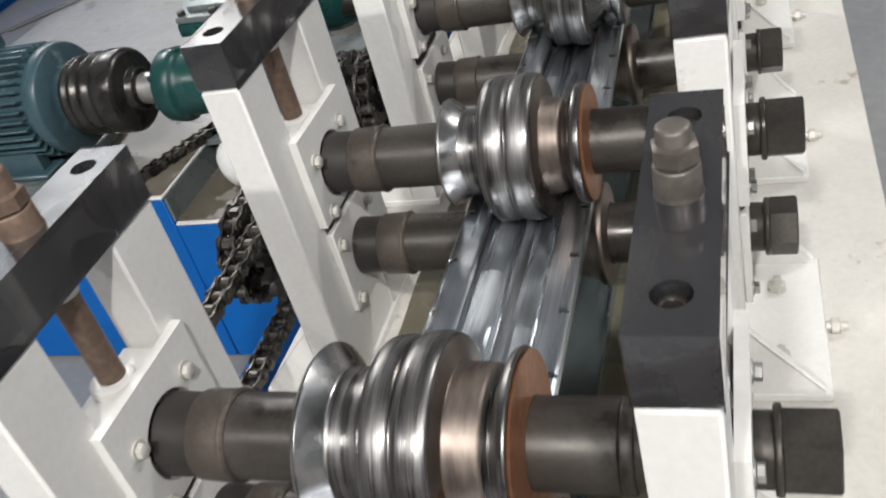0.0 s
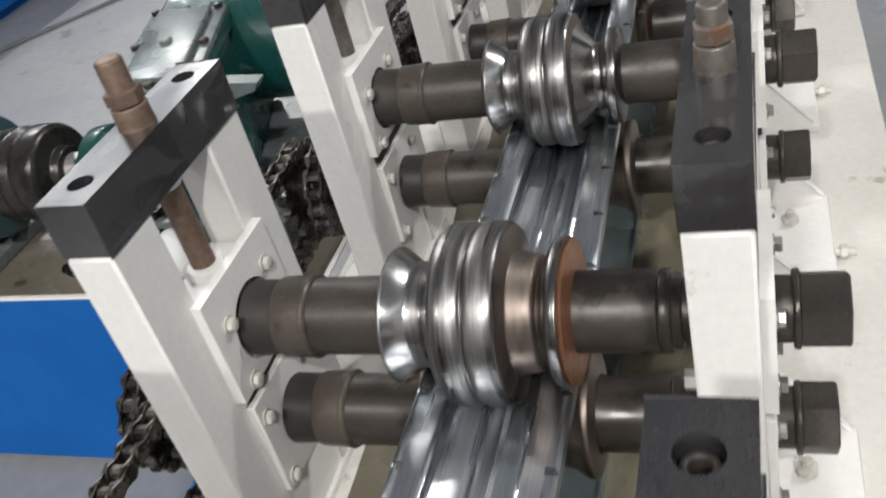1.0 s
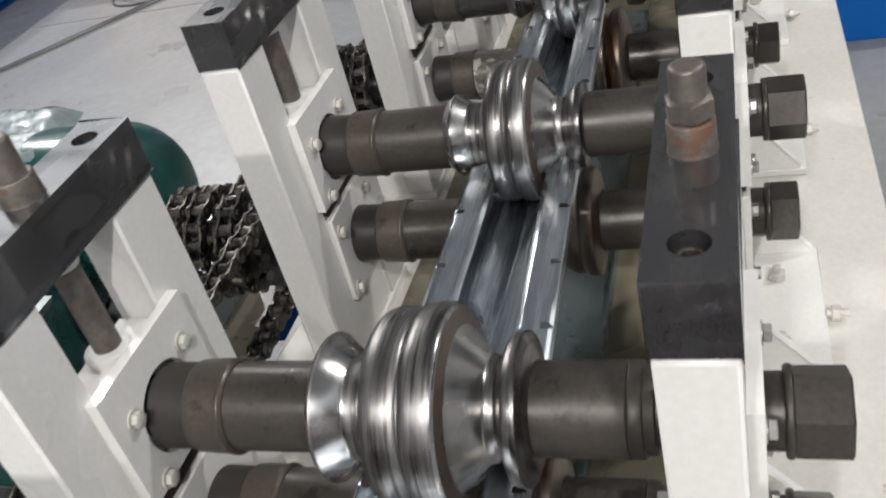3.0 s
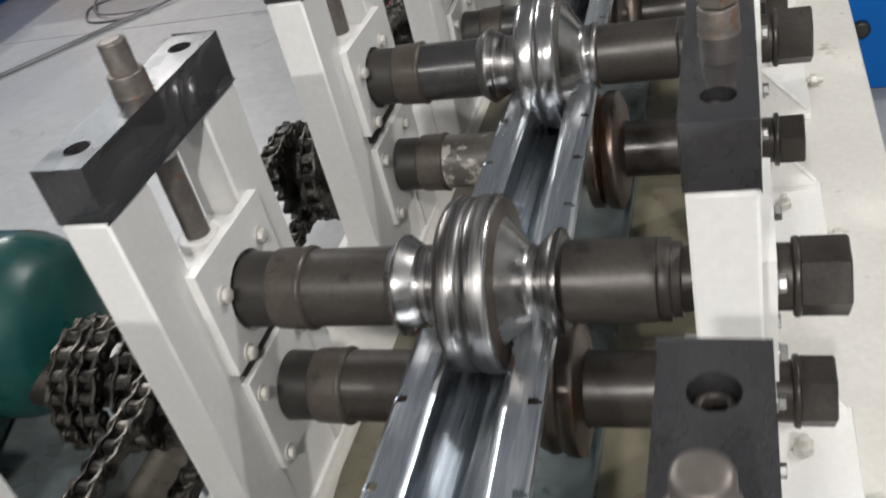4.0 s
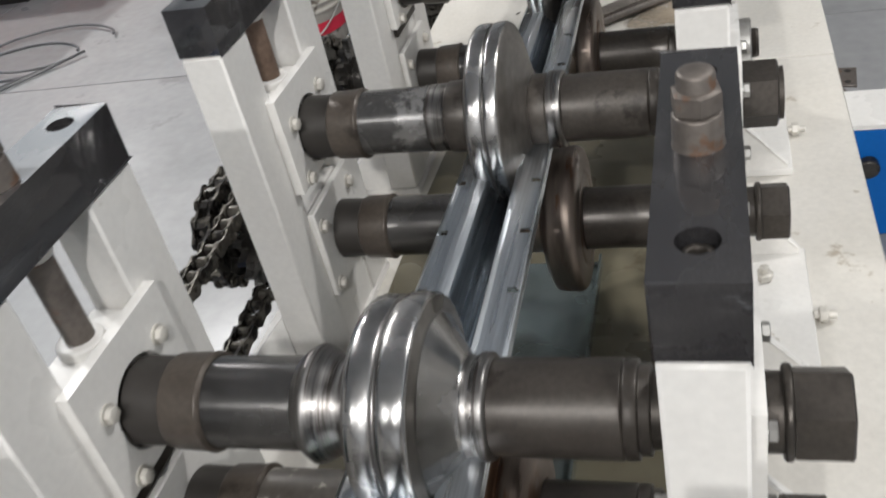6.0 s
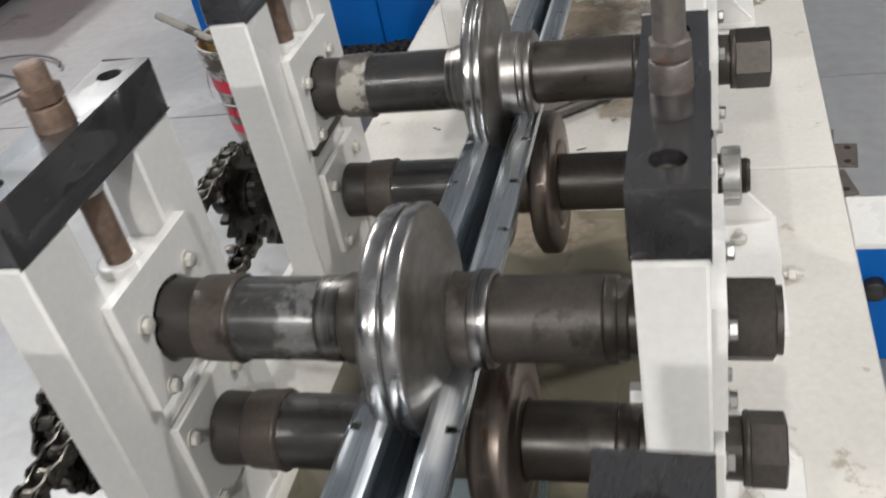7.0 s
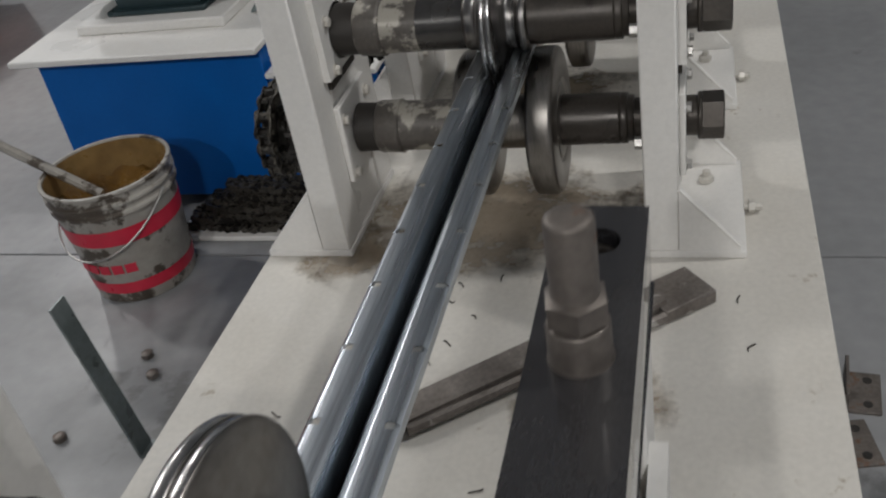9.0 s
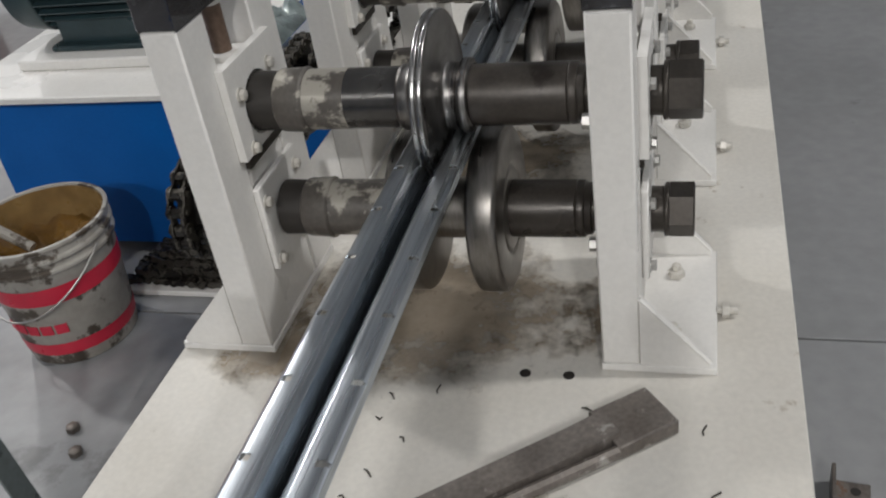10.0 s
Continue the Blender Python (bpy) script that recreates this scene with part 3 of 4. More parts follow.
def low_roll(k):
    """Lower roll outline: two side discs and the body between."""
    if k <= 2:
        h = [(-.243, .046), (-.21, .046), (-.196, .051), (-.178, .056), (-.166, .064), (-.158, .064), (-.155, .039)]
    elif k == 3:
        h = [(-.243, .043), (-.222, .043), (-.212, .06), (-.198, .066), (-.188, .062), (-.184, .068), (-.17, .068), (-.165, .039)]
    elif k == 4:
        h = [(-.243, .042), (-.222, .042), (-.216, .066), (-.211, .078), (-.198, .078), (-.193, .07), (-.188, .08), (-.172, .081), (-.165, .066), (-.163, .039)]
    elif k == 5:
        h = [(-.243, .04), (-.222, .04), (-.215, .07), (-.206, .088), (-.18, .09), (-.173, .085), (-.171, .06), (-.174, .056), (-.171, .052), (-.171, .039)]
    elif k == 6:
        h = [(-.243, .04), (-.224, .04), (-.221, .085), (-.214, .095), (-.196, .095), (-.191, .09), (-.19, .062), (-.193, .058), (-.19, .054), (-.19, .038)]
    else:
        h = [(-.243, .04), (-.216, .04), (-.212, .098), (-.206, .11), (-.176, .11), (-.171, .105), (-.17, .062), (-.174, .058), (-.17, .054), (-.17, .037)]
    return mirror(h)[:-1] + h


def sprocket(bm, teeth=17, r=0.068):
    pts = []
    for i in range(teeth):
        for da, rr in ((0.0, r - 0.012), (0.22, r - 0.008), (0.38, r + 0.007), (0.62, r + 0.007), (0.78, r - 0.008)):
            w = 2 * math.pi * (i + da) / teeth
            pts.append((rr * math.cos(w), rr * math.sin(w)))
    prism(bm, pts, -0.006, 0.006, "x")
    return turned(bm, [(-0.02, 0.036), (0.02, 0.036)], seg=24)


def round_nut(bm):
    """A slotted ring nut on a threaded shaft end."""
    seg = 48
    prof = [(0.012, .035), (0.014, .038), (0.034, .038), (0.036, .035)]
    rings = []
    for a, r in prof:
        rings.append([bm.verts.new((a, (r - (0.004 if i % 12 < 2 else 0)) * math.cos(2 * math.pi * i / seg), (r - (0.004 if i % 12 < 2 else 0)) * math.sin(2 * math.pi * i / seg))) for i in range(seg)])
    for p, q in zip(rings, rings[1:]):
        for i in range(seg):
            bm.faces.new((p[i], p[(i + 1) % seg], q[(i + 1) % seg], q[i]))
    bm.faces.new(rings[0])
    bm.faces.new(rings[-1])
    return bm


def thread_x(bm, a0, a1, r):
    prof, a = [], a0
    while a < a1 - 0.003:
        prof += [(a, r), (a + 0.0015, r * 0.94)]
        a += 0.003
    return turned(bm, prof + [(a1, r * 0.9)], seg=24)


def roll_shaft(k, upper):
    """A shaft with its forming roll, spacer sleeves, collar and end nut."""
    z = UP_Z[k] if upper else LOW_Z
    roll = ROLLS[k] if upper else low_roll(k)
    xl, xr = roll[0][0], roll[-1][0]
    what = "upper" if upper else "lower"
    lab = {True: "polished steel ridged forming roll on a dark sleeved shaft", False: "dark sleeved lower shaft with steel side discs"}[upper]
    if k == 5 and upper:
        lab = "polished twin-rimmed disc roll on a dark shaft"
    if k >= 8:
        lab = what + " shaft with steel disc roll and splashed cream paint"
    if k == 6 and upper:
        lab = "large polished disc roll on a dark shaft"
    s = thing("roll_shaft", lab, "roll shaft", what + " roll shafts", at=(0, sy(k), z))
    inst("shaft", ("shaft", upper, k < 8), lambda bm: turned(bm, rounded([(-0.57 if upper else -0.7 if k < 8 else -0.642, 0.029), (0.03, 0.029)])), "nut", s)
    inst("left_seal", "seal", lambda bm: turned(bm, rounded([(-0.49, 0.0385), (-0.455, 0.0375)], 0.002)), "dark", s, label="dark recessed seal ring")
    splash = "sleeve_chalk" if k == 5 and upper else "sleeve_paint" if ((k >= 8 and not upper) or (k == 4 and not upper)) else "sleeve_polished" if k >= 4 else "sleeve"
    coll = "sleeve_paint" if k >= 8 or (k == 6 and upper) else "collar"
    inst("collar", ("collar", coll), lambda bm: turned(bm, rounded([(-0.457, 0.0375), (-0.455, 0.0405), (-0.424, 0.0415), (-0.42, 0.0428), (-0.417, 0.0395)], 0.001)), coll, s)
    inst("left_sleeve", ("ls", k, upper), lambda bm: turned(bm, rounded([(-0.418, 0.0385), (xl + 0.001, 0.0385)], 0.002)), splash, s)
    inst("right_sleeve", ("rs", k, upper), lambda bm: turned(bm, rounded([(xr - 0.001, 0.0378), (-0.086, 0.0378), (-0.085, 0.036), (-0.084, 0.0378), (-0.0745, 0.0372), (-0.074, 0.034), (-0.066, 0.034), (-0.065, 0.029)], 0.0008)), "sleeve", s)
    if upper and k >= 8:
        inst("paint_splash", "psplash", lambda bm: turned(bm, rounded([(-0.4165, 0.0388), (-0.362, 0.0388)], 0.0002)), "sleeve_paint", s, label="splashed cream paint")
    if upper and k == 5:
        inst("dark_spacer", "spacer5", lambda bm: turned(bm, rounded([(-0.3112, 0.0405), (-0.3108, 0.0416), (-0.282, 0.0416), (-0.2815, 0.0405)], 0.0008)), "sleeve", s, label="dark spacer ring")
        inst("dark_spacer", "spacer5r", lambda bm: turned(bm, rounded([(-0.2143, 0.0395), (-0.214, 0.0412), (-0.1965, 0.0412), (-0.196, 0.0395)], 0.0008)), "sleeve", s, label="dark spacer ring")
    rmat = "roll" if upper else "roll_dull" if k < 8 else "roll_grey"
    inst("roll", ("roll", k, upper), lambda bm: turned(bm, rounded(roll, 0.0022), seg=96, caps=False), rmat, s, label="polished steel forming roll" if upper else "worn brownish steel roll" if k < 8 else "worn grey steel roll", smooth=28)
    me = CACHE[("roll", k, upper)]
    if upper and len(me.materials) == 1:
        me.materials.append(M["roll_dull" if k < 4 else "roll_grey"])
        me.materials.append(M["roll_bright"])
        crest = max(roll, key=lambda q: q[1])[0]
        for p in me.polygons:
            if abs(p.normal.x) > (0.93 if k < 5 else 0.6) and p.center.x > crest and (math.hypot(p.center.y, p.center.z) > 0.052 or k >= 5) and k < 8:
                p.material_index = 1
            cone = 0.4 < abs(p.normal.x) < 0.9
            if cone and (k in (2, 3, 4) and crest + 0.009 < p.center.x < -0.186 or k == 5 and -0.231 < p.center.x < -0.214 or k <= 3 and -0.33 < p.center.x < -0.304):
                p.material_index = 2
            if k >= 4 and abs(p.normal.x) < 0.5 and math.hypot(p.center.y, p.center.z) > 0.084:
                p.material_index = 2
            if (6 <= k < 8 and p.center.x > crest + 0.012 and math.hypot(p.center.y, p.center.z) < 0.06) or (k <= 1 and -0.214 < p.center.x < -0.183):
                p.material_index = 1
    if upper and k in (-1, 0, 1):
        r = roll[-2][1]
        inst("flange_face", ("ff", k), lambda bm: turned(bm, [(xr - 0.004, r - 0.006), (xr - 0.0005, r - 0.003), (xr + 0.002, 0.0385)], seg=64, caps=False), "rust", s, label="rusty orange flange face")
    # right end
    inst("end_washer", "washer", lambda bm: turned(bm, rounded([(0.012, 0.027), (0.024, 0.027)])), "nut", s)
    w = 0.6 * random.random()
    if k == 6 and not upper:
        inst("ring_nut", "rnut", round_nut, "zinc", s, label="bright slotted ring nut")
        inst("thread", "thr", lambda bm: thread_x(bm, 0.03, 0.047, 0.023), "nut", s)
    elif k == 5 and upper:
        inst("end_nut", "nut5", lambda bm: hexed(turned(bm, rounded([(0.045, 0.028), (0.052, 0.028)])), 0.004, 0.047, 0.036), "nut", s, rot=(0.2, 0, 0))
    else:
        L = 0.068 if upper else 0.06
        inst("end_nut", ("nut", upper), lambda bm: turned(hexed(bm, 0.028, L, 0.0345), rounded([(0.023, 0.0325), (0.0245, 0.0345), (0.029, 0.0345), (0.03, 0.031)]), seg=32), "nut", s, rot=(w, 0, 0))
    if not upper:
        for x in ((-0.61, -0.66) if k < 8 else (-0.582, -0.625)):
            inst("sprocket", "sprocket", sprocket, "sprocket", s, (x, 0, 0), "greasy black chain sprocket")
    return s


for k in STANDS:
    roll_shaft(k, True)
    roll_shaft(k, False)

# ---- formed strip ----
SECTIONS = [(-2.0, .077, .652, .045, .0), (0.5, .076, .655, .042, .1), (0.9, .072, .668, .038, .35), (1.25, .065, .69, .032, .6), (1.6, .058, .699, .026, .8), (1.8, .053, .704, .022, .88), (2.2, .047, .708, .018, .95), (2.6, .040, .706, .0135, 1.0), (6.5, .0385, .704, .0125, 1.0)]


def section(y):
    """Half outline of the strip at y: from the middle to the edge, (offset, height)."""
    for a, b in zip(SECTIONS, SECTIONS[1:]):
        if y <= b[0]:
            break
    f = min(max((y - a[0]) / (b[0] - a[0]), 0), 1)
    w, zt, g, u = (a[i] + (b[i] - a[i]) * f for i in (1, 2, 3, 4))
    zb = 0.6335 + 0.001 * u
    q = 0.6 + 0.4 * (1 - u)
    return [(0, zb + 0.007 - 0.003 * u), (0.004 * q, zb + 0.006 - 0.003 * u), (0.010 * q, zb + 0.001), (0.016 * q, zb), (0.022 * q if u < 0.5 else g * (0.9 - 2.25 * max(u - 0.8, 0)), zb + 0.002),
            (g - 0.0036 - 0.003 * u, zt - 0.0085 - 0.02 * u), (g - 0.003 - 0.0012 * u, zt - 0.006 - 0.007 * u), (g - 0.0005 - 0.001 * u, zt - 0.0015 - 0.002 * u), (g + 0.003 + 0.001 * u, zt), (g + 0.0042 + 0.001 * u, zt + 0.0001), (w - 0.012, zt + 0.0004), (w - 0.0047, zt + 0.0002), (w - 0.0035, zt), (w - 0.001, zt - 0.0015), (w, zt - 0.008)]


def strip_mesh():
    bm = B()
    ys, y = [], -1.9
    while y < 6.4:
        ys += [y, y + 0.0018, y + 0.0062, y + 0.008, y + 0.03, y + 0.06]
        y += 0.0915
    rows = []
    for y in ys:
        h = section(y)
        row = [(-o, z) for o, z in reversed(h[1:])] + h
        rows.append([bm.verts.new((XC + o, y, z)) for o, z in row])
    n = len(rows[0])
    for i, (p, q) in enumerate(zip(rows, rows[1:])):
        for j in range(n - 1):
            edge = min(j, n - 2 - j)
            hole = edge in (2, 3) and i % 6 in (0, 1, 2) or edge == 1 and i % 6 == 1
            if not hole:
                bm.faces.new((p[j], p[j + 1], q[j + 1], q[j]))
    return bm


ob = new("formed_strip", mesh("formed_strip", strip_mesh(), "strip", 28))
tagged(ob, "slotted galvanised steel strip being rolled into a channel", "steel strip")
so = ob.modifiers.new("thickness", "SOLIDIFY")
so.thickness, so.offset = 0.0018, 1
es = ob.modifiers.new("crisp_edges", "EDGE_SPLIT")
es.split_angle = radians(30)

# ---- oily tray under the strip ----
tray = thing("drip_tray", "oily galvanised drip tray lying on the table", "tray")
bm = B(); box(bm, -0.36, -0.1805, -1.8, 2.35, TABLE_Z + 0.001, TABLE_Z + 0.0045)
part("tray_floor", bm, "tray", tray, smooth=0)
bm = B(); box(bm, -0.18, -0.177, -1.8, 2.35, TABLE_Z + 0.001, TABLE_Z + 0.02)
part("tray_lip", bm, "tray", tray, smooth=0)
# oil sheet whose dark colour also paints the shade between the frames
bm = B()
rim = [(-0.075 + 0.012 * noise.noise((i * 0.6, 0, 0)), -1.85 + 0.1 * i) for i in range(48)]
back = [(-0.485 + 0.012 * noise.noise((i * 0.6, 5, 0)), -1.85 + 0.1 * i) for i in range(48)]
va, vb = ([bm.verts.new((x, y, TABLE_Z + 0.0006)) for x, y in q] for q in (rim, back))
for i in range(47):
    bm.faces.new((va[i], va[i + 1], vb[i + 1], vb[i]))
tagged(new("oil_film", mesh("oil_film", bm, "shaded_oil", 0)), "olive brown oil film on the table, darkened for the shade there", "oil stain", kind="stuff")

for cx, cy, rx, ry in ((-0.3, 3.6, 0.26, 0.2), (-0.3, 4.03, 0.22, 0.17), (-0.5, 3.5, 0.1, 0.1), (-0.28, 2.82, 0.2, 0.1), (-0.02, 3.6, 0.1, 0.12), (-0.1, 3.2, 0.12, 0.1)):
    bm = B()
    ring = []
    for i in range(40):
        w = 2 * math.pi * i / 40
        q = 1 + 0.28 * noise.noise((math.cos(w) * 1.7 + cy, math.sin(w) * 1.7, 2)) + 0.12 * noise.noise((math.cos(w) * 6, math.sin(w) * 6, cy))
        ring.append(bm.verts.new((cx + rx * q * math.cos(w), cy + ry * q * math.sin(w), TABLE_Z + 0.0007)))
    bm.faces.new(ring)
    tagged(new("dirt_stain", mesh("dirt_stain", bm, "dirt", 0)), "brown dried dirt stain on the table", "stain", kind="stuff")

# ---- chains ----
def link_plate(bm, x, pitch, h):
    pts = []
    for c, a0, a1 in ((pitch / 2, -75, 75), (-pitch / 2, 105, 255)):
        for i in range(6):
            w = radians(a0 + (a1 - a0) * i / 5)
            pts.append((c + h * math.cos(w), h * math.sin(w)))
        pts.append((0, (0.62 if c > 0 else -0.62) * h))
    prism(bm, pts, x - 0.0016, x + 0.0016, "x")


def outer_link(bm, p=0.025):
    for x in (-0.0125, 0.0125):
        link_plate(bm, x, p, 0.0105)
    for y in (-p / 2, p / 2):
        turned(bm, [(-0.0165, 0.004), (0.0165, 0.004)], y, 0, 8)
    return bm


def inner_link(bm, p=0.025):
    for x in (-0.0088, 0.0088):
        link_plate(bm, x, p, 0.0105)
    for y in (-p / 2, p / 2):
        turned(bm, [(-0.007, 0.0075), (0.007, 0.0075)], y, 0, 10)
    return bm


def chain_loop(x, ya, yb, z, r=0.066, sag=0.008):
    c = thing("roller_chain", "oily dark roller chain between two stand sprockets", "chain", "drive chains")
    run, arc = yb - ya, math.pi * r
    n = 2 * round((2 * run + 2 * arc) / 0.025 / 2)
    for i in range(n):
        s = (i + 0.5) / n * 2 * (run + arc)
        if s < run:
            y, zz, a = ya + s, z + r - sag * math.sin(math.pi * s / run), 0
        elif s < run + arc:
            w = math.pi / 2 - (s - run) / r
            y, zz, a = yb + r * math.cos(w), z + r * math.sin(w), w - math.pi / 2
        elif s < 2 * run + arc:
            y, zz, a = yb - (s - run - arc), z - r - sag * math.sin(math.pi * (s - run - arc) / run), math.pi
        else:
            w = -math.pi / 2 - (s - 2 * run - arc) / r
            y, zz, a = ya + r * math.cos(w), z + r * math.sin(w), w - math.pi / 2
        kind = i % 2
        inst("chain_link", ("link", kind), outer_link if kind else inner_link, "chain", c, (x, y, zz), smooth=30, rot=(a, 0, 0))
    return c


for i, (a, b) in enumerate(zip(STANDS, STANDS[1:])):
    if (a, b) == (6, 8):
        continue
    chain_loop((-0.61 if i % 2 else -0.66) if a < 8 else (-0.582 if i % 2 else -0.625), sy(a), sy(b), LOW_Z)
for x in (-0.705, -0.742):
    chain_loop(x, sy(3), sy(3) + 1e-4, LOW_Z, 0.07)

# ---- drive unit: blue base, gearbox, motor ----
base = thing("drive_base", "bright blue steel drive base with a cream rim", "machine base")
FY, DZ = 0.805, 0.448          # front and deck height of the raised half
for d in ((-1.95, -1.085, FY, FY + 0.02, 0.02, DZ - 0.006), (-1.95, -1.93, FY + 0.021, 1.339, 0.1, DZ - 0.006), (-1.105, -1.085, FY + 0.021, 1.339, 0.1, DZ - 0.006), (-1.95, -1.085, 1.34, 1.36, 0.1, DZ - 0.006)):
    bm = B(); box(bm, *d, 0.002)
    part("side_panel", bm, "blue", base)
bm = B(); box(bm, -1.955, -1.08, FY - 0.005, 1.365, DZ - 0.0055, DZ, 0.001)
part("rim", bm, "cream", base, "thin cream edge")
bm = B(); box(bm, -1.945, -1.084, FY + 0.003, 1.355, DZ + 0.0005, DZ + 0.003)
part("upper_deck", bm, "oil", base, "brown oily deck plate")
for d in ((-1.083, -0.7, FY, FY + 0.02, 0.02, 0.379), (-0.72, -0.70, 0.3, FY - 0.002, 0.33, 0.41), (-1.083, -0.72, 1.70, 1.72, 0.06, 0.379)):
    bm = B(); box(bm, *d, 0.002)
    part("side_panel", bm, "blue", base)
bm = B(); box(bm, -1.084, -1.078, FY + 0.004, 1.7, 0.385, DZ - 0.007)
part("step_face", bm, "greengrey", base, "grey machined step face")
bm = B(); box(bm, -1.077, -0.7, FY - 0.005, 1.725, 0.3795, 0.384, 0.001)
part("rim", bm, "cream", base, "thin cream edge")
bm = B(); box(bm, -1.075, -0.71, FY + 0.003, 1.70, 0.3845, 0.387)
part("lower_deck", bm, "oil", base, "brown oily deck plate")
for x, y, h in ((-1.9, 0.9, 0.1), (-1.15, 0.9, 0.1), (-1.9, 1.28, 0.1), (-1.15, 1.28, 0.1), (-0.77, 0.86, 0.38), (-0.77, 1.65, 0.38)):
    bm = B(); box(bm, x, x + 0.05, y, y + 0.04, 0, h)
    part("foot", bm, "blue", base)
for x in (-1.03, -0.86):
    bm = B(); box(bm, x, x + 0.06, 1.0, 1.5, 0.387, 0.44, 0.003)
    part("mounting_rail", bm, "greengrey", base, "grey machined mounting rail")

# ---- gear reducer, standing askew on its rails ----
gb = thing("gearbox", "green cast gear reducer with a grey bolted cover", "gearbox")
FL, FR, BR, BL = Vector((-1.012, 0.985)), Vector((-0.848, 0.972)), Vector((-0.955, 1.325)), Vector((-1.118, 1.33))


def on_lid(u, v, grow=0.0):
    """A place on the cover: u across, v along, with the outline pushed out by grow."""
    u2, v2 = (u - 0.5) * (1 + grow / 0.08) + 0.5, (v - 0.5) * (1 + grow / 0.175) + 0.5
    return tuple(FL.lerp(FR, u2).lerp(BL.lerp(BR, u2), v2))


def lid_slab(grow, z0, z1, bevel, v1=1.0):
    bm = prism(B(), [on_lid(0, 0, grow), on_lid(1, 0, grow), on_lid(1, v1, grow), on_lid(0, v1, grow)], z0, z1, "z")
    bmesh.ops.bevel(bm, geom=list(bm.edges), offset=bevel, segments=3, affect="EDGES", profile=0.5)
    return bm


part("housing", lid_slab(-0.004, 0.455, 0.7, 0.022, 1.5), "green", gb)
part("housing_rim", lid_slab(0.006, 0.69, 0.716, 0.006, 1.5), "green", gb)
cover = part("cover", lid_slab(0.004, 0.7165, 0.729, 0.0025), "greengrey", gb, "grey-green bolted cover plate")
part("raised_panel", lid_slab(-0.021, 0.7285, 0.741, 0.004), "greengrey", cover)
hood = bmesh.new()
nu, nv = 14, 18
grid = []
for iv in range(nv + 1):
    row = []
    for iu in range(nu + 1):
        u, v = iu / nu, 1.03 + 0.55 * iv / nv
        x, y = on_lid(u * 1.12, v)
        edge = min(iu, nu - iu, iv, nv - iv, 2) / 2
        row.append(hood.verts.new((x, y, 0.712 + edge * (0.026 + 0.007 * noise.noise((x * 40, y * 40, 0))))))
    grid.append(row)
for p, q in zip(grid, grid[1:]):
    for iu in range(nu):
        hood.faces.new((p[iu], p[iu + 1], q[iu + 1], q[iu]))
part("rear_hood", hood, "film", gb, "grey rear hood wrapped in wrinkled clear film", 60)
for u, v in ((0.06, 0.03), (0.5, 0.03), (0.94, 0.03), (0.05, 0.5), (0.95, 0.5), (0.06, 0.97), (0.5, 0.97), (0.94, 0.97)):
    inst("cover_bolt", "cvbolt", lambda bm: hexed(bm, 0, 0.009, 0.009, axis="z", ch=0.001), "nut", cover, (*on_lid(u, v), 0.729), rot=(0, 0, u + v))
inst("filler_plug", "plug", lambda bm: turned(bm, rounded([(0, 0.012), (0.008, 0.012), (0.008, 0.006)], 0.002), seg=20, axis="z"), "greengrey", cover, (*on_lid(0.5, 0.47), 0.741))
bm = B(); turned(bm, rounded([(-1.072, 0.045), (-1.068, 0.07), (-1.03, 0.074), (-1.02, 0.062), (-0.9, 0.062)], 0.006), 0.957, 0.607, 48)
part("input_boss", bm, "green", gb, "round green input bearing housing")
for i in range(6):
    w = math.pi / 3 * i + 0.3
    inst("boss_bolt", "bossb", lambda bm: hexed(bm, -0.008, 0, 0.007, ch=0.001), "green", gb, (-1.07, 0.957 + 0.056 * math.cos(w), 0.607 + 0.056 * math.sin(w)))
bm = B(); turned(bm, rounded([(-0.92, 0.066), (-0.84, 0.064), (-0.815, 0.057), (-0.8, 0.04), (-0.795, 0.015)], 0.008), 0.985, 0.605, 48)
part("side_boss", bm, "green", gb, "domed green bearing cover")
bm = B(); turned(bm, rounded([(-1.0, 0.12), (-0.86, 0.118), (-0.835, 0.108), (-0.81, 0.085), (-0.8, 0.05), (-0.795, 0.02)], 0.008), 1.4, 0.62, 48)
part("output_boss", bm, "green", gb, "large round green bearing cover")
bm = B(); prism(bm, [(-0.9, 0.64), (-0.8, 0.665), (-0.79, 0.68), (-0.9, 0.69)], 1.07, 1.1)
part("rib", bm, "greengrey", gb)
bm = B(); box(bm, -1.1, -0.79, 1.0, 1.46, 0.44, 0.455, 0.003)
part("foot_flange", bm, "greengrey", gb)
bm = B(); turned(bm, rounded([(-0.83, 0.03), (-0.6, 0.03)]), sy(3), LOW_Z, 24)
part("output_shaft", bm, "nut", gb)


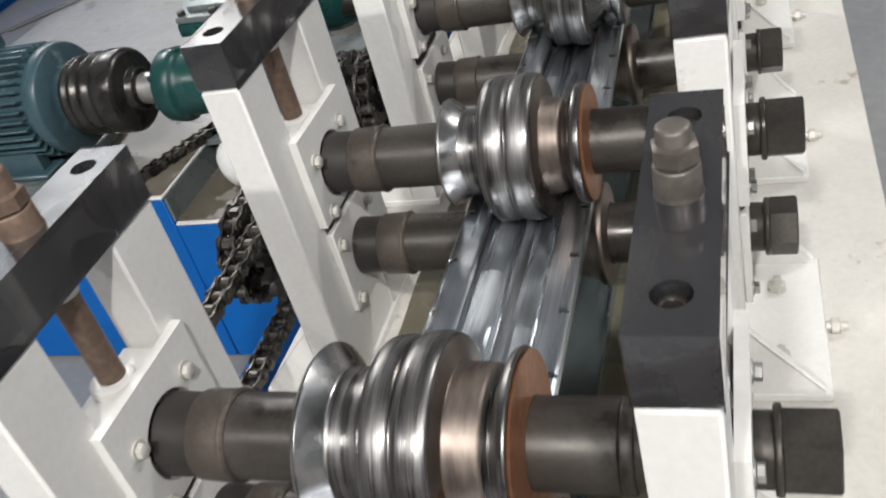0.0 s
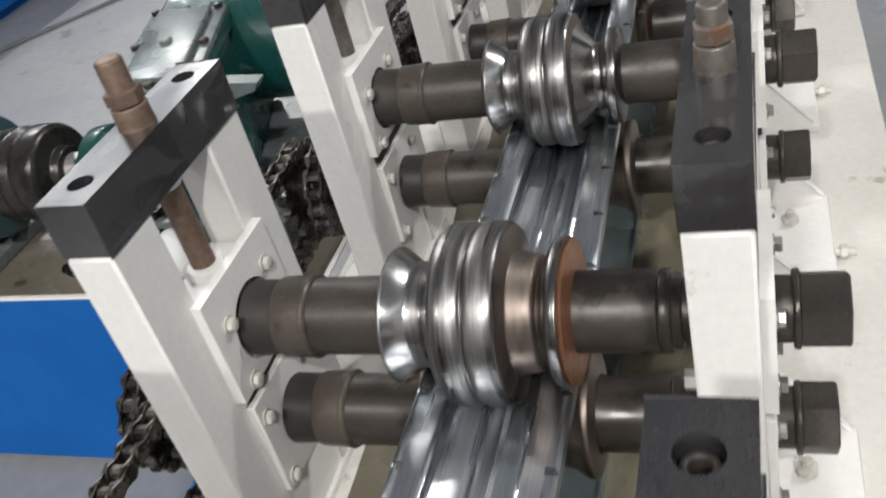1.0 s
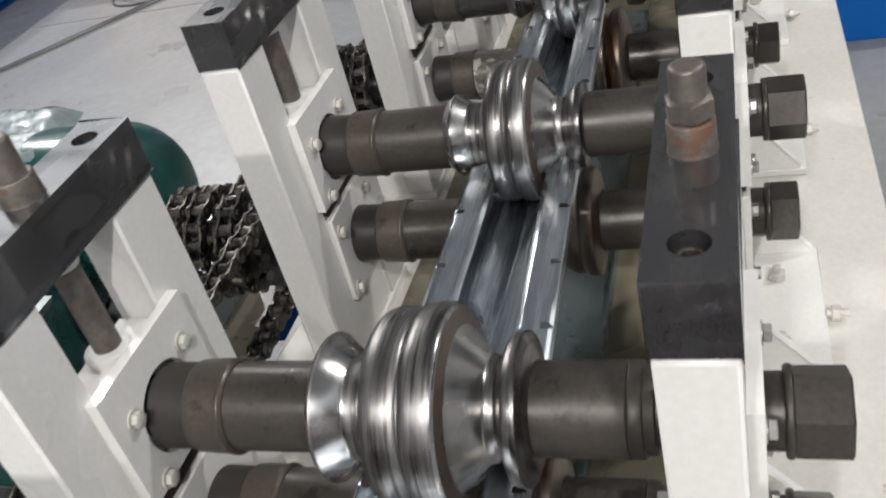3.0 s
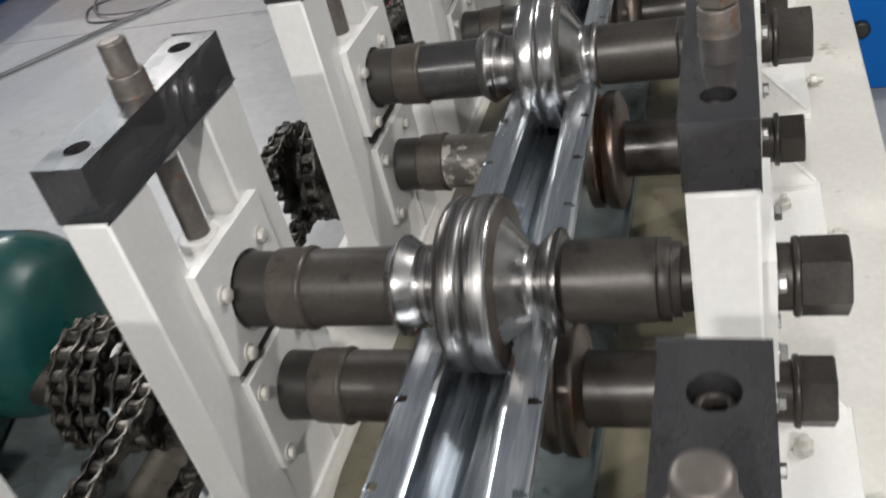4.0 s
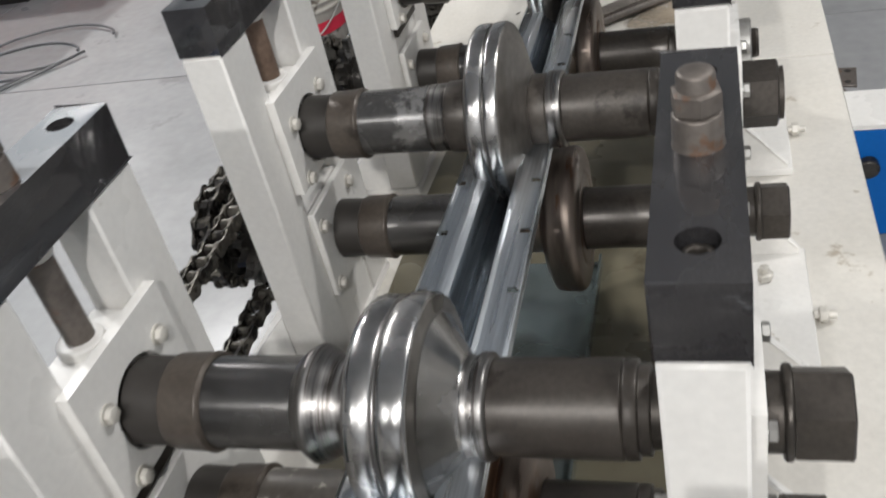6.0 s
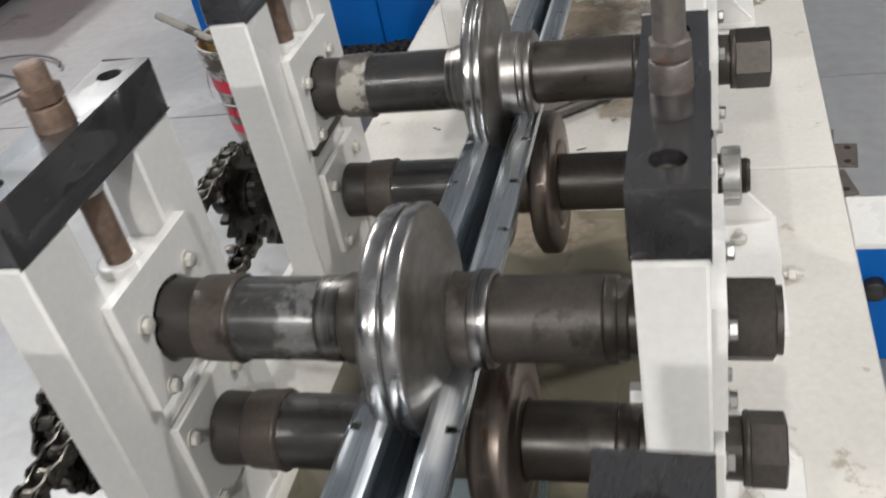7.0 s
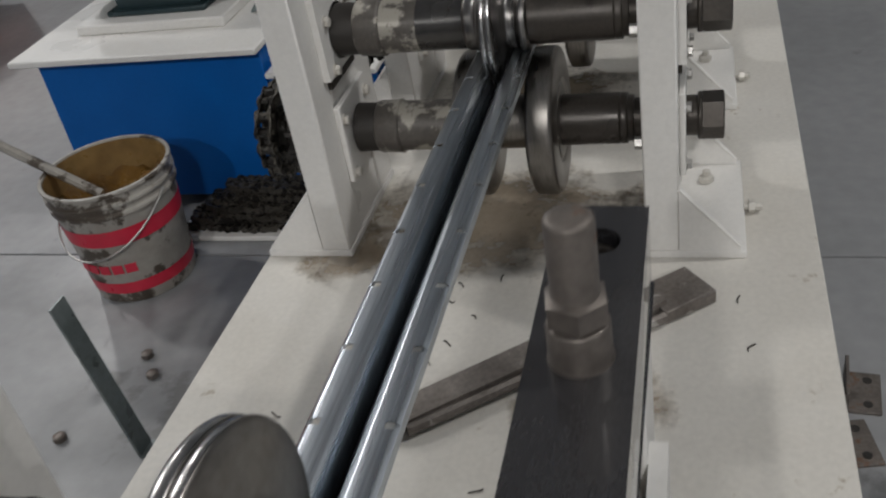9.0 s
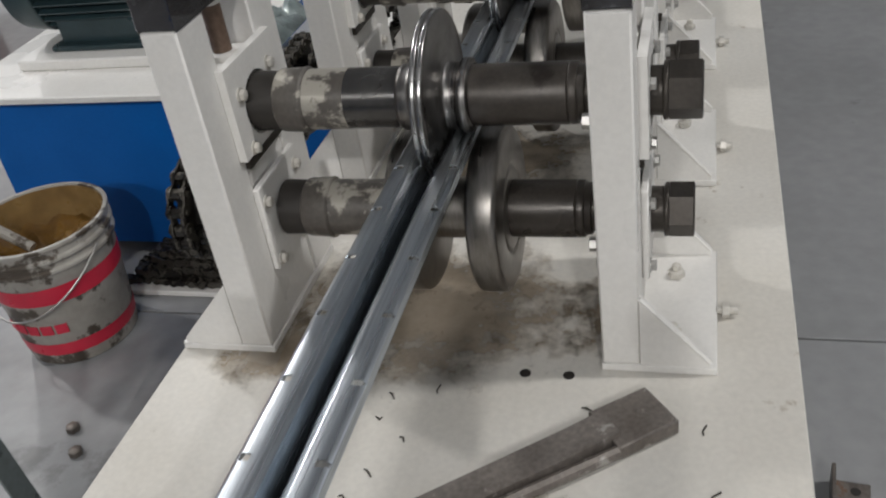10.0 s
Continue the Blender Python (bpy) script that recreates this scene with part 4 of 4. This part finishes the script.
def motor(name_at, mat, length, r, label):
    """A finned electric motor lying along x; its drive end is at x = 0."""
    m = thing("electric_motor", label, "motor", at=name_at)
    bm = B(); turned(bm, rounded([(-length, r * 0.8), (-length + 0.02, r * 0.92), (-0.05, r * 0.92), (-0.045, r * 1.04), (-0.015, r * 1.04), (-0.01, r * 0.6), (0, r * 0.5)], 0.006), seg=48)
    part("body", bm, mat, m)
    for i in range(36):
        w = 2 * math.pi * (i + 0.5) / 36
        inst("cooling_fin", ("fin", mat), lambda bm: box(bm, -length + 0.09, -0.06, -0.0025, 0.0025, r * 0.9, r * 1.08, 0.001), mat, m, rot=(w, 0, 0))
    bm = B(); turned(bm, rounded([(-length - 0.01, r * 0.7), (-length, r * 1.0), (-length + 0.085, r * 1.06), (-length + 0.086, r * 0.9)], 0.006), seg=48)
    part("fan_cover", bm, mat, m)
    bm = B(); box(bm, -length * 0.7, -length * 0.35, -0.06, 0.06, r * 0.95, r * 1.05 + 0.06, 0.008)
    part("terminal_box", bm, mat, m)
    bm = B(); box(bm, -length * 0.8, -0.08, -r, r, -r * 1.2, -r * 1.08, 0.004); box(bm, -length * 0.75, -0.1, -r * 0.8, -r * 0.55, -r * 1.1, -r * 0.5); box(bm, -length * 0.75, -0.1, r * 0.55, r * 0.8, -r * 1.1, -r * 0.5)
    part("mounting_foot", bm, mat, m)
    return m


motor((-1.285, 0.957, 0.607), "teal", 0.46, 0.108, "teal-grey finned electric motor on the blue base")
bm = B(); box(bm, -1.7, -1.33, 0.83, 1.09, DZ + 0.003, 0.476, 0.003)
tagged(new("motor_mount", mesh("motor_mount", bm, "greengrey", 0)), "grey steel mounting plate under the motor", "mount")
cp = thing("shaft_coupling", "dark grooved drive coupling on a bright shaft", "coupling", at=(0.168, 0.957, 0.607))
bm = B(); turned(bm, rounded([(-1.455, 0.04), (-1.45, 0.07), (-1.435, 0.08), (-1.425, 0.074), (-1.412, 0.084), (-1.4, 0.076), (-1.385, 0.085), (-1.37, 0.077), (-1.355, 0.085), (-1.322, 0.084), (-1.314, 0.076), (-1.312, 0.045), (-1.296, 0.043), (-1.294, 0.03)], 0.003))
part("coupling_body", bm, "sprocket", cp)
bm = B(); turned(bm, rounded([(-1.295, 0.031), (-1.2, 0.031)]), seg=32)
part("shaft_end", bm, "zinc", cp, "bright shaft end")
# short length of chain left lying on the deck
lc = thing("loose_chain", "short oily chain lying on the drive base deck", "chain")
for i in range(9):
    a = 1.15 + 0.1 * math.sin(i * 0.8)
    inst("chain_link", ("link", i % 2), outer_link if i % 2 else inner_link, "chain", lc, (-1.13 + 0.011 * i - 0.02, 0.87 + 0.0225 * i, DZ + 0.015), smooth=30, rot=(0, 0, a - math.pi / 2))

# ---- second blue drive base ----
b2 = thing("drive_base", "blue painted drive base with a white top plate", "machine base")
for d in ((-1.63, -1.0, 4.31, 4.33, 0.03, 0.44), (-1.63, -1.61, 4.331, 5.179, 0.03, 0.44), (-1.02, -1.0, 4.331, 5.179, 0.03, 0.44), (-1.63, -1.0, 5.18, 5.2, 0.03, 0.44), (-0.999, -0.72, 4.32, 4.34, 0.03, 0.372), (-0.999, -0.72, 4.341, 5.2, 0.35, 0.372)):
    bm = B(); box(bm, *d, 0.002)
    part("side_panel", bm, "blue", b2)
bm = B(); box(bm, -1.68, -0.985, 4.265, 5.22, 0.441, 0.458, 0.003); box(bm, -0.984, -0.70, 4.275, 5.22, 0.373, 0.388, 0.003)
part("top_plate", bm, "cream", b2, "off-white top plate")
for x in (-1.59, -1.05, -0.78):
    for y in (4.36, 5.1):
        bm = B(); box(bm, x, x + 0.05, y, y + 0.05, 0, 0.03)
        part("foot", bm, "blue", b2)
bm = B(); box(bm, -1.56, -1.13, 4.42, 4.78, 0.458, 0.485, 0.004)
tagged(new("motor_mount", mesh("motor_mount", bm, "cream", 0)), "off-white mounting plate on the blue base", "mount")
motor((-1.12, 4.6, 0.64), "darkteal", 0.46, 0.13, "dark teal finned electric motor on the white plate")

# crumpled clear film lying beside the motor
bm = B()
rows = [[bm.verts.new((-1.09 + 0.02 * i, 4.5 + 0.02 * j, 0.462 + (0.012 + 0.05 * abs(noise.noise((i * 0.45, j * 0.45, 7))) if 0 < i < 10 and 0 < j < 12 else 0.0))) for i in range(11)] for j in range(13)]
for p, q in zip(rows, rows[1:]):
    for i in range(10):
        bm.faces.new((p[i], p[i + 1], q[i + 1], q[i]))
tagged(new("plastic_film", mesh("plastic_film", bm, "film", 15)), "crumpled clear plastic film on the white top plate", "plastic film")

# ---- bucket of grease ----
bk = thing("grease_bucket", "dirty white plastic grease bucket with red bands, darkened for shade", "bucket", at=(-1.297, 3.995, 0))
bk.scale = (1.0, 1.0, 1.03)
bm = B(); turned(bm, rounded([(0.0, 0.118), (0.003, 0.122), (0.235, 0.142), (0.237, 0.149), (0.245, 0.149), (0.247, 0.144), (0.26, 0.145), (0.262, 0.151), (0.27, 0.151), (0.272, 0.146), (0.288, 0.147), (0.29, 0.152), (0.298, 0.152), (0.298, 0.143), (0.21, 0.137)], 0.001), seg=64, axis="z", caps=False)
part("pail", bm, "bucket", bk)
bm = B(); turned(bm, [(0.002, 0.117), (0.0025, 0.001)], seg=48, axis="z", caps=False)
part("bottom", bm, "bucket", bk)


def rad(z):
    return 0.122 + (z - 0.003) / 0.232 * 0.02


for za, zb in ((0.165, 0.205), (0.03, 0.06)):
    bm = B(); turned(bm, [(za, rad(za) + 0.0012), (zb, rad(zb) + 0.0012)], seg=64, axis="z", caps=False)
    part("red_band", bm, "bucketred", bk, "printed red band", 60)
for i in range(5):
    w = radians(-120 + 14 * i)
    bm = B(); box(bm, -0.013, 0.013, -0.001, 0.001, -0.011, 0.011)
    ob = part("print_bar", bm, "bucketred", bk, smooth=0); ob.location = (rad(0.1) * math.cos(w) * 1.01, rad(0.1) * math.sin(w) * 1.01, 0.1); ob.rotation_euler = (0, 0, w + math.pi / 2)
bm = B()
rg = 10
for i in range(rg):
    for j in range(48):
        w = 2 * math.pi * j / 48
        q = 0.138 * (i + 1) / rg
        x, y = q * math.cos(w), q * math.sin(w)
        bm.verts.new((x, y, 0.205 + 0.03 * noise.noise((x * 22, y * 22, 3)) + 0.01 * noise.noise((x * 60, y * 60, 1)) + 0.03 * (i / rg) ** 4))
bm.verts.ensure_lookup_table()
for i in range(rg - 1):
    for j in range(48):
        bm.faces.new((bm.verts[i * 48 + j], bm.verts[i * 48 + (j + 1) % 48], bm.verts[(i + 1) * 48 + (j + 1) % 48], bm.verts[(i + 1) * 48 + j]))
bm.faces.new(bm.verts[:48])
part("grease", bm, "grease", bk, "brown lumpy grease")
bm = B(); turned(bm, [(0.293, 0.1421), (0.27, 0.1405), (0.2, 0.135)], seg=64, axis="z", caps=False)
part("inner_smear", bm, "smear", bk, "brown grease smeared round the inner wall", 60)
bm = B(); tube(bm, [(0.153 * math.cos(a), 0.153 * math.sin(a) * 0.99, 0.255 - 0.12 * math.sin((a + math.radians(200)) / math.radians(190) * math.pi)) for a in [radians(-200 + 190 * i / 24) for i in range(25)]], 0.0025)
part("wire_handle", bm, "zinc", bk, "thin wire handle")
bm = B(); tube(bm, [(-0.02, -0.02, 0.235), (-0.14, -0.015, 0.305), (-0.26, -0.01, 0.375)], 0.012)
pd = new("stirring_stick", mesh("stirring_stick", bm, "bucket")); pd.location = (-1.297, 3.995, 0.008)
tagged(pd, "flat grey stick stuck in the grease bucket", "stick")

# ---- loose parts on the floor ----
br = thing("angle_bracket", "bent perforated steel bracket standing on the floor", "bracket", at=(-0.985, 3.43, 0))
bm = B(); prism(bm, [(-0.02, 0), (0.07, 0), (0.07, 0.005), (-0.015, 0.005), (-0.055, 0.36), (-0.06, 0.36)], -0.021, 0.021)
part("bent_plate", bm, "greengrey", br)
for z in (0.08, 0.2, 0.31):
    inst("bolt_hole", "bh", lambda bm: turned(bm, [(-0.001, 0.006), (0.001, 0.006)], seg=12), "dark", br, (-0.0165 - (z - 0.005) * 0.1125, 0, z), rot=(0, -0.11, 0))
for x, y in ((-1.134, 3.69), (-1.09, 3.63), (-1.2, 3.44), (-1.16, 3.33)):
    n = new("loose_nut", mesh("loose_nut", hexed(B(), 0, 0.014, 0.014, axis="z"), "screw_grey"))
    n.location = (x, y, 0)
    tagged(n, "loose steel nut lying on the floor", "nut", "loose nuts")

pile = thing("spare_chain", "heap of oily black roller chain on a pale board", "chain")
bm = B(); box(bm, -1.28, -0.7, 4.13, 4.305, 0, 0.014, 0.002)
tagged(new("floor_board", mesh("floor_board", bm, "cream", 0)), "pale flat board lying on the floor", "board")
heap = [(4.16 + 0.034 * r + 0.01 * lay, 0.026 + 0.0225 * lay, -1.25 + 0.035 * lay + 0.01 * (r % 2), 20 - 2 * lay - (r % 2)) for lay in range(5) for r in range(4 - (lay > 1) - (lay > 3))]
for row, (y, z, x0, nn) in enumerate(heap):
    for i in range(nn):
        inst("chain_link", ("link", i % 2), outer_link if i % 2 else inner_link, "chain", pile, (x0 + 0.025 * i, y + 0.007 * math.sin(i * 0.7 + row), z + 0.003 * math.sin(i * 1.3 + row * 2)), smooth=30, rot=(0.2 * math.sin(i + row), 0, math.pi / 2 + 0.17 * math.cos(i * 0.7 + row)))

# ---- tool bar lying on the table ----
tb = thing("pry_bar", "worn steel bar with a welded square block on the table", "tool")
tb.location, tb.rotation_euler = (-0.012, 3.378, TABLE_Z), (0, 0, radians(38))
bm = B(); box(bm, -0.03, 0.05, -0.034, 0.034, 0.001, 0.022, 0.002)
part("block", bm, "worn", tb)
bm = B(); prism(bm, [(-0.02, 0.0225), (-0.02, 0.03), (-0.07, 0.027), (-0.42, 0.022), (-0.42, 0.008), (-0.032, 0.008), (-0.032, 0.0225)], -0.02, 0.02)
part("handle_bar", bm, "worn", tb)
bm = B(); tube(bm, [(-0.4, -0.024, 0.012), (-0.03, -0.03, 0.012)], 0.008)
part("rod", bm, "worn", tb, "scraped round rod")
random.seed(4)
for i in range(18):
    x, y = random.uniform(-0.5, 0.12), random.uniform(3.0, 3.46)
    c = new("steel_chip", mesh("steel_chip", tube(B(), [(0, 0, 0.0015), (0.004, 0.003, 0.002), (0.006 + random.random() * 0.012, random.uniform(-0.006, 0.006), 0.0015)], 0.001, 5), "nut"))
    c.location, c.rotation_euler = (x, y, TABLE_Z), (0, 0, random.uniform(0, 6))
    tagged(c, "small dark steel chip on the table", "chip", "steel chips")
for x in (-0.09, -0.146):
    bm = B(); turned(bm, [(0.0, 0.0075), (0.0006, 0.0075)], seg=20, axis="z")
    h = new("bolt_hole", mesh("bolt_hole", bm, "dark")); h.location = (x, 3.47, TABLE_Z)
    tagged(h, "empty dark bolt hole in the table", "hole", "bolt holes")

# ---- to the right of the table ----
rb = thing("blue_box", "small blue steel box with beige lid on the floor", "box")
bm = B(); box(bm, 0.228, 0.5, 2.97, 3.1, 0, 0.25, 0.003)
part("body", bm, "blue", rb)
bm = B(); box(bm, 0.224, 0.505, 2.965, 3.105, 0.25, 0.262, 0.002)
part("lid", bm, "cream", rb)
bm = B(); turned(bm, rounded([(0.0, 0.02), (0.02, 0.02), (0.022, 0.012)], 0.002), seg=24)
ob = part("knob", bm, "sprocket", rb, "black round knob"); ob.location, ob.rotation_euler = (0.26, 2.97, 0.17), (0, 0, -math.pi / 2)
for x, y, w in ((0.275, 3.54, 0.2), (0.3, 3.66, -0.1)):
    p = thing("flat_bracket", "pale flat drilled bracket lying on the floor", "bracket", "flat brackets", at=(x, y, 0))
    p.rotation_euler = (0, 0, w)
    bm = B(); box(bm, -0.03, 0.03, -0.05, 0.05, 0, 0.006, 0.001); box(bm, -0.03, -0.024, -0.05, 0.05, 0.0065, 0.045, 0.001)
    part("plate", bm, "screw_grey", p)
    for yy in (-0.03, 0.03):
        inst("bolt_hole", "bh2", lambda bm: turned(bm, [(0.006, 0.008), (0.0068, 0.008)], seg=16, axis="z"), "dark", p, (0.008, yy, 0))

# ---- far left: boxes, cables, rag ----
fb = thing("blue_cabinet", "long blue steel cabinet standing on the hall floor", "cabinet")
bm = B(); box(bm, -5.2, -3.66, 1.6, 4.95, 0.05, 0.75, 0.01); box(bm, -5.1, -3.72, 1.7, 4.85, 0, 0.05)
part("body", bm, "blue", fb)
oc = thing("orange_machine", "orange painted machine housing on dark feet", "machine")
bm = B(); box(bm, -4.4, -3.15, 5.05, 6.2, 0.08, 0.8, 0.02)
part("housing", bm, "orange", oc)
bm = B(); box(bm, -4.3, -3.25, 5.12, 6.1, 0, 0.08)
part("plinth", bm, "dark", oc)
for j, (cx, cy, r) in enumerate(((-2.75, 4.35, 0.22), (-2.7, 4.45, 0.28))):
    pts = [(cx + r * (1 + 0.1 * math.sin(3 * a)) * math.cos(a), cy + r * 0.8 * math.sin(a), 0.006 + 0.01 * j) for a in [radians(20 + 11 * i) for i in range(30)]]
    pts += [(pts[-1][0] - 0.12 * i, pts[-1][1] - 0.16 * i, 0.009) for i in range(1, 9)]
    c = new("floor_cable", mesh("floor_cable", tube(B(), pts, 0.0055), "cable"))
    tagged(c, "loose grey cable looped on the floor", "cable", "floor cables")
bm = B(); bmesh.ops.create_icosphere(bm, subdivisions=3, radius=0.042)
for v in bm.verts:
    v.co = Vector((v.co.x * 0.8, v.co.y * 0.8, max(v.co.z, -0.05) * 1.2)) * (1 + 0.12 * noise.noise(v.co * 25))
r = new("cotton_rag", mesh("cotton_rag", bm, "whiteplastic", 60)); r.location = (-0.98, 0.93, 0.436)
tagged(r, "crumpled white cotton rag on the drive base", "rag")
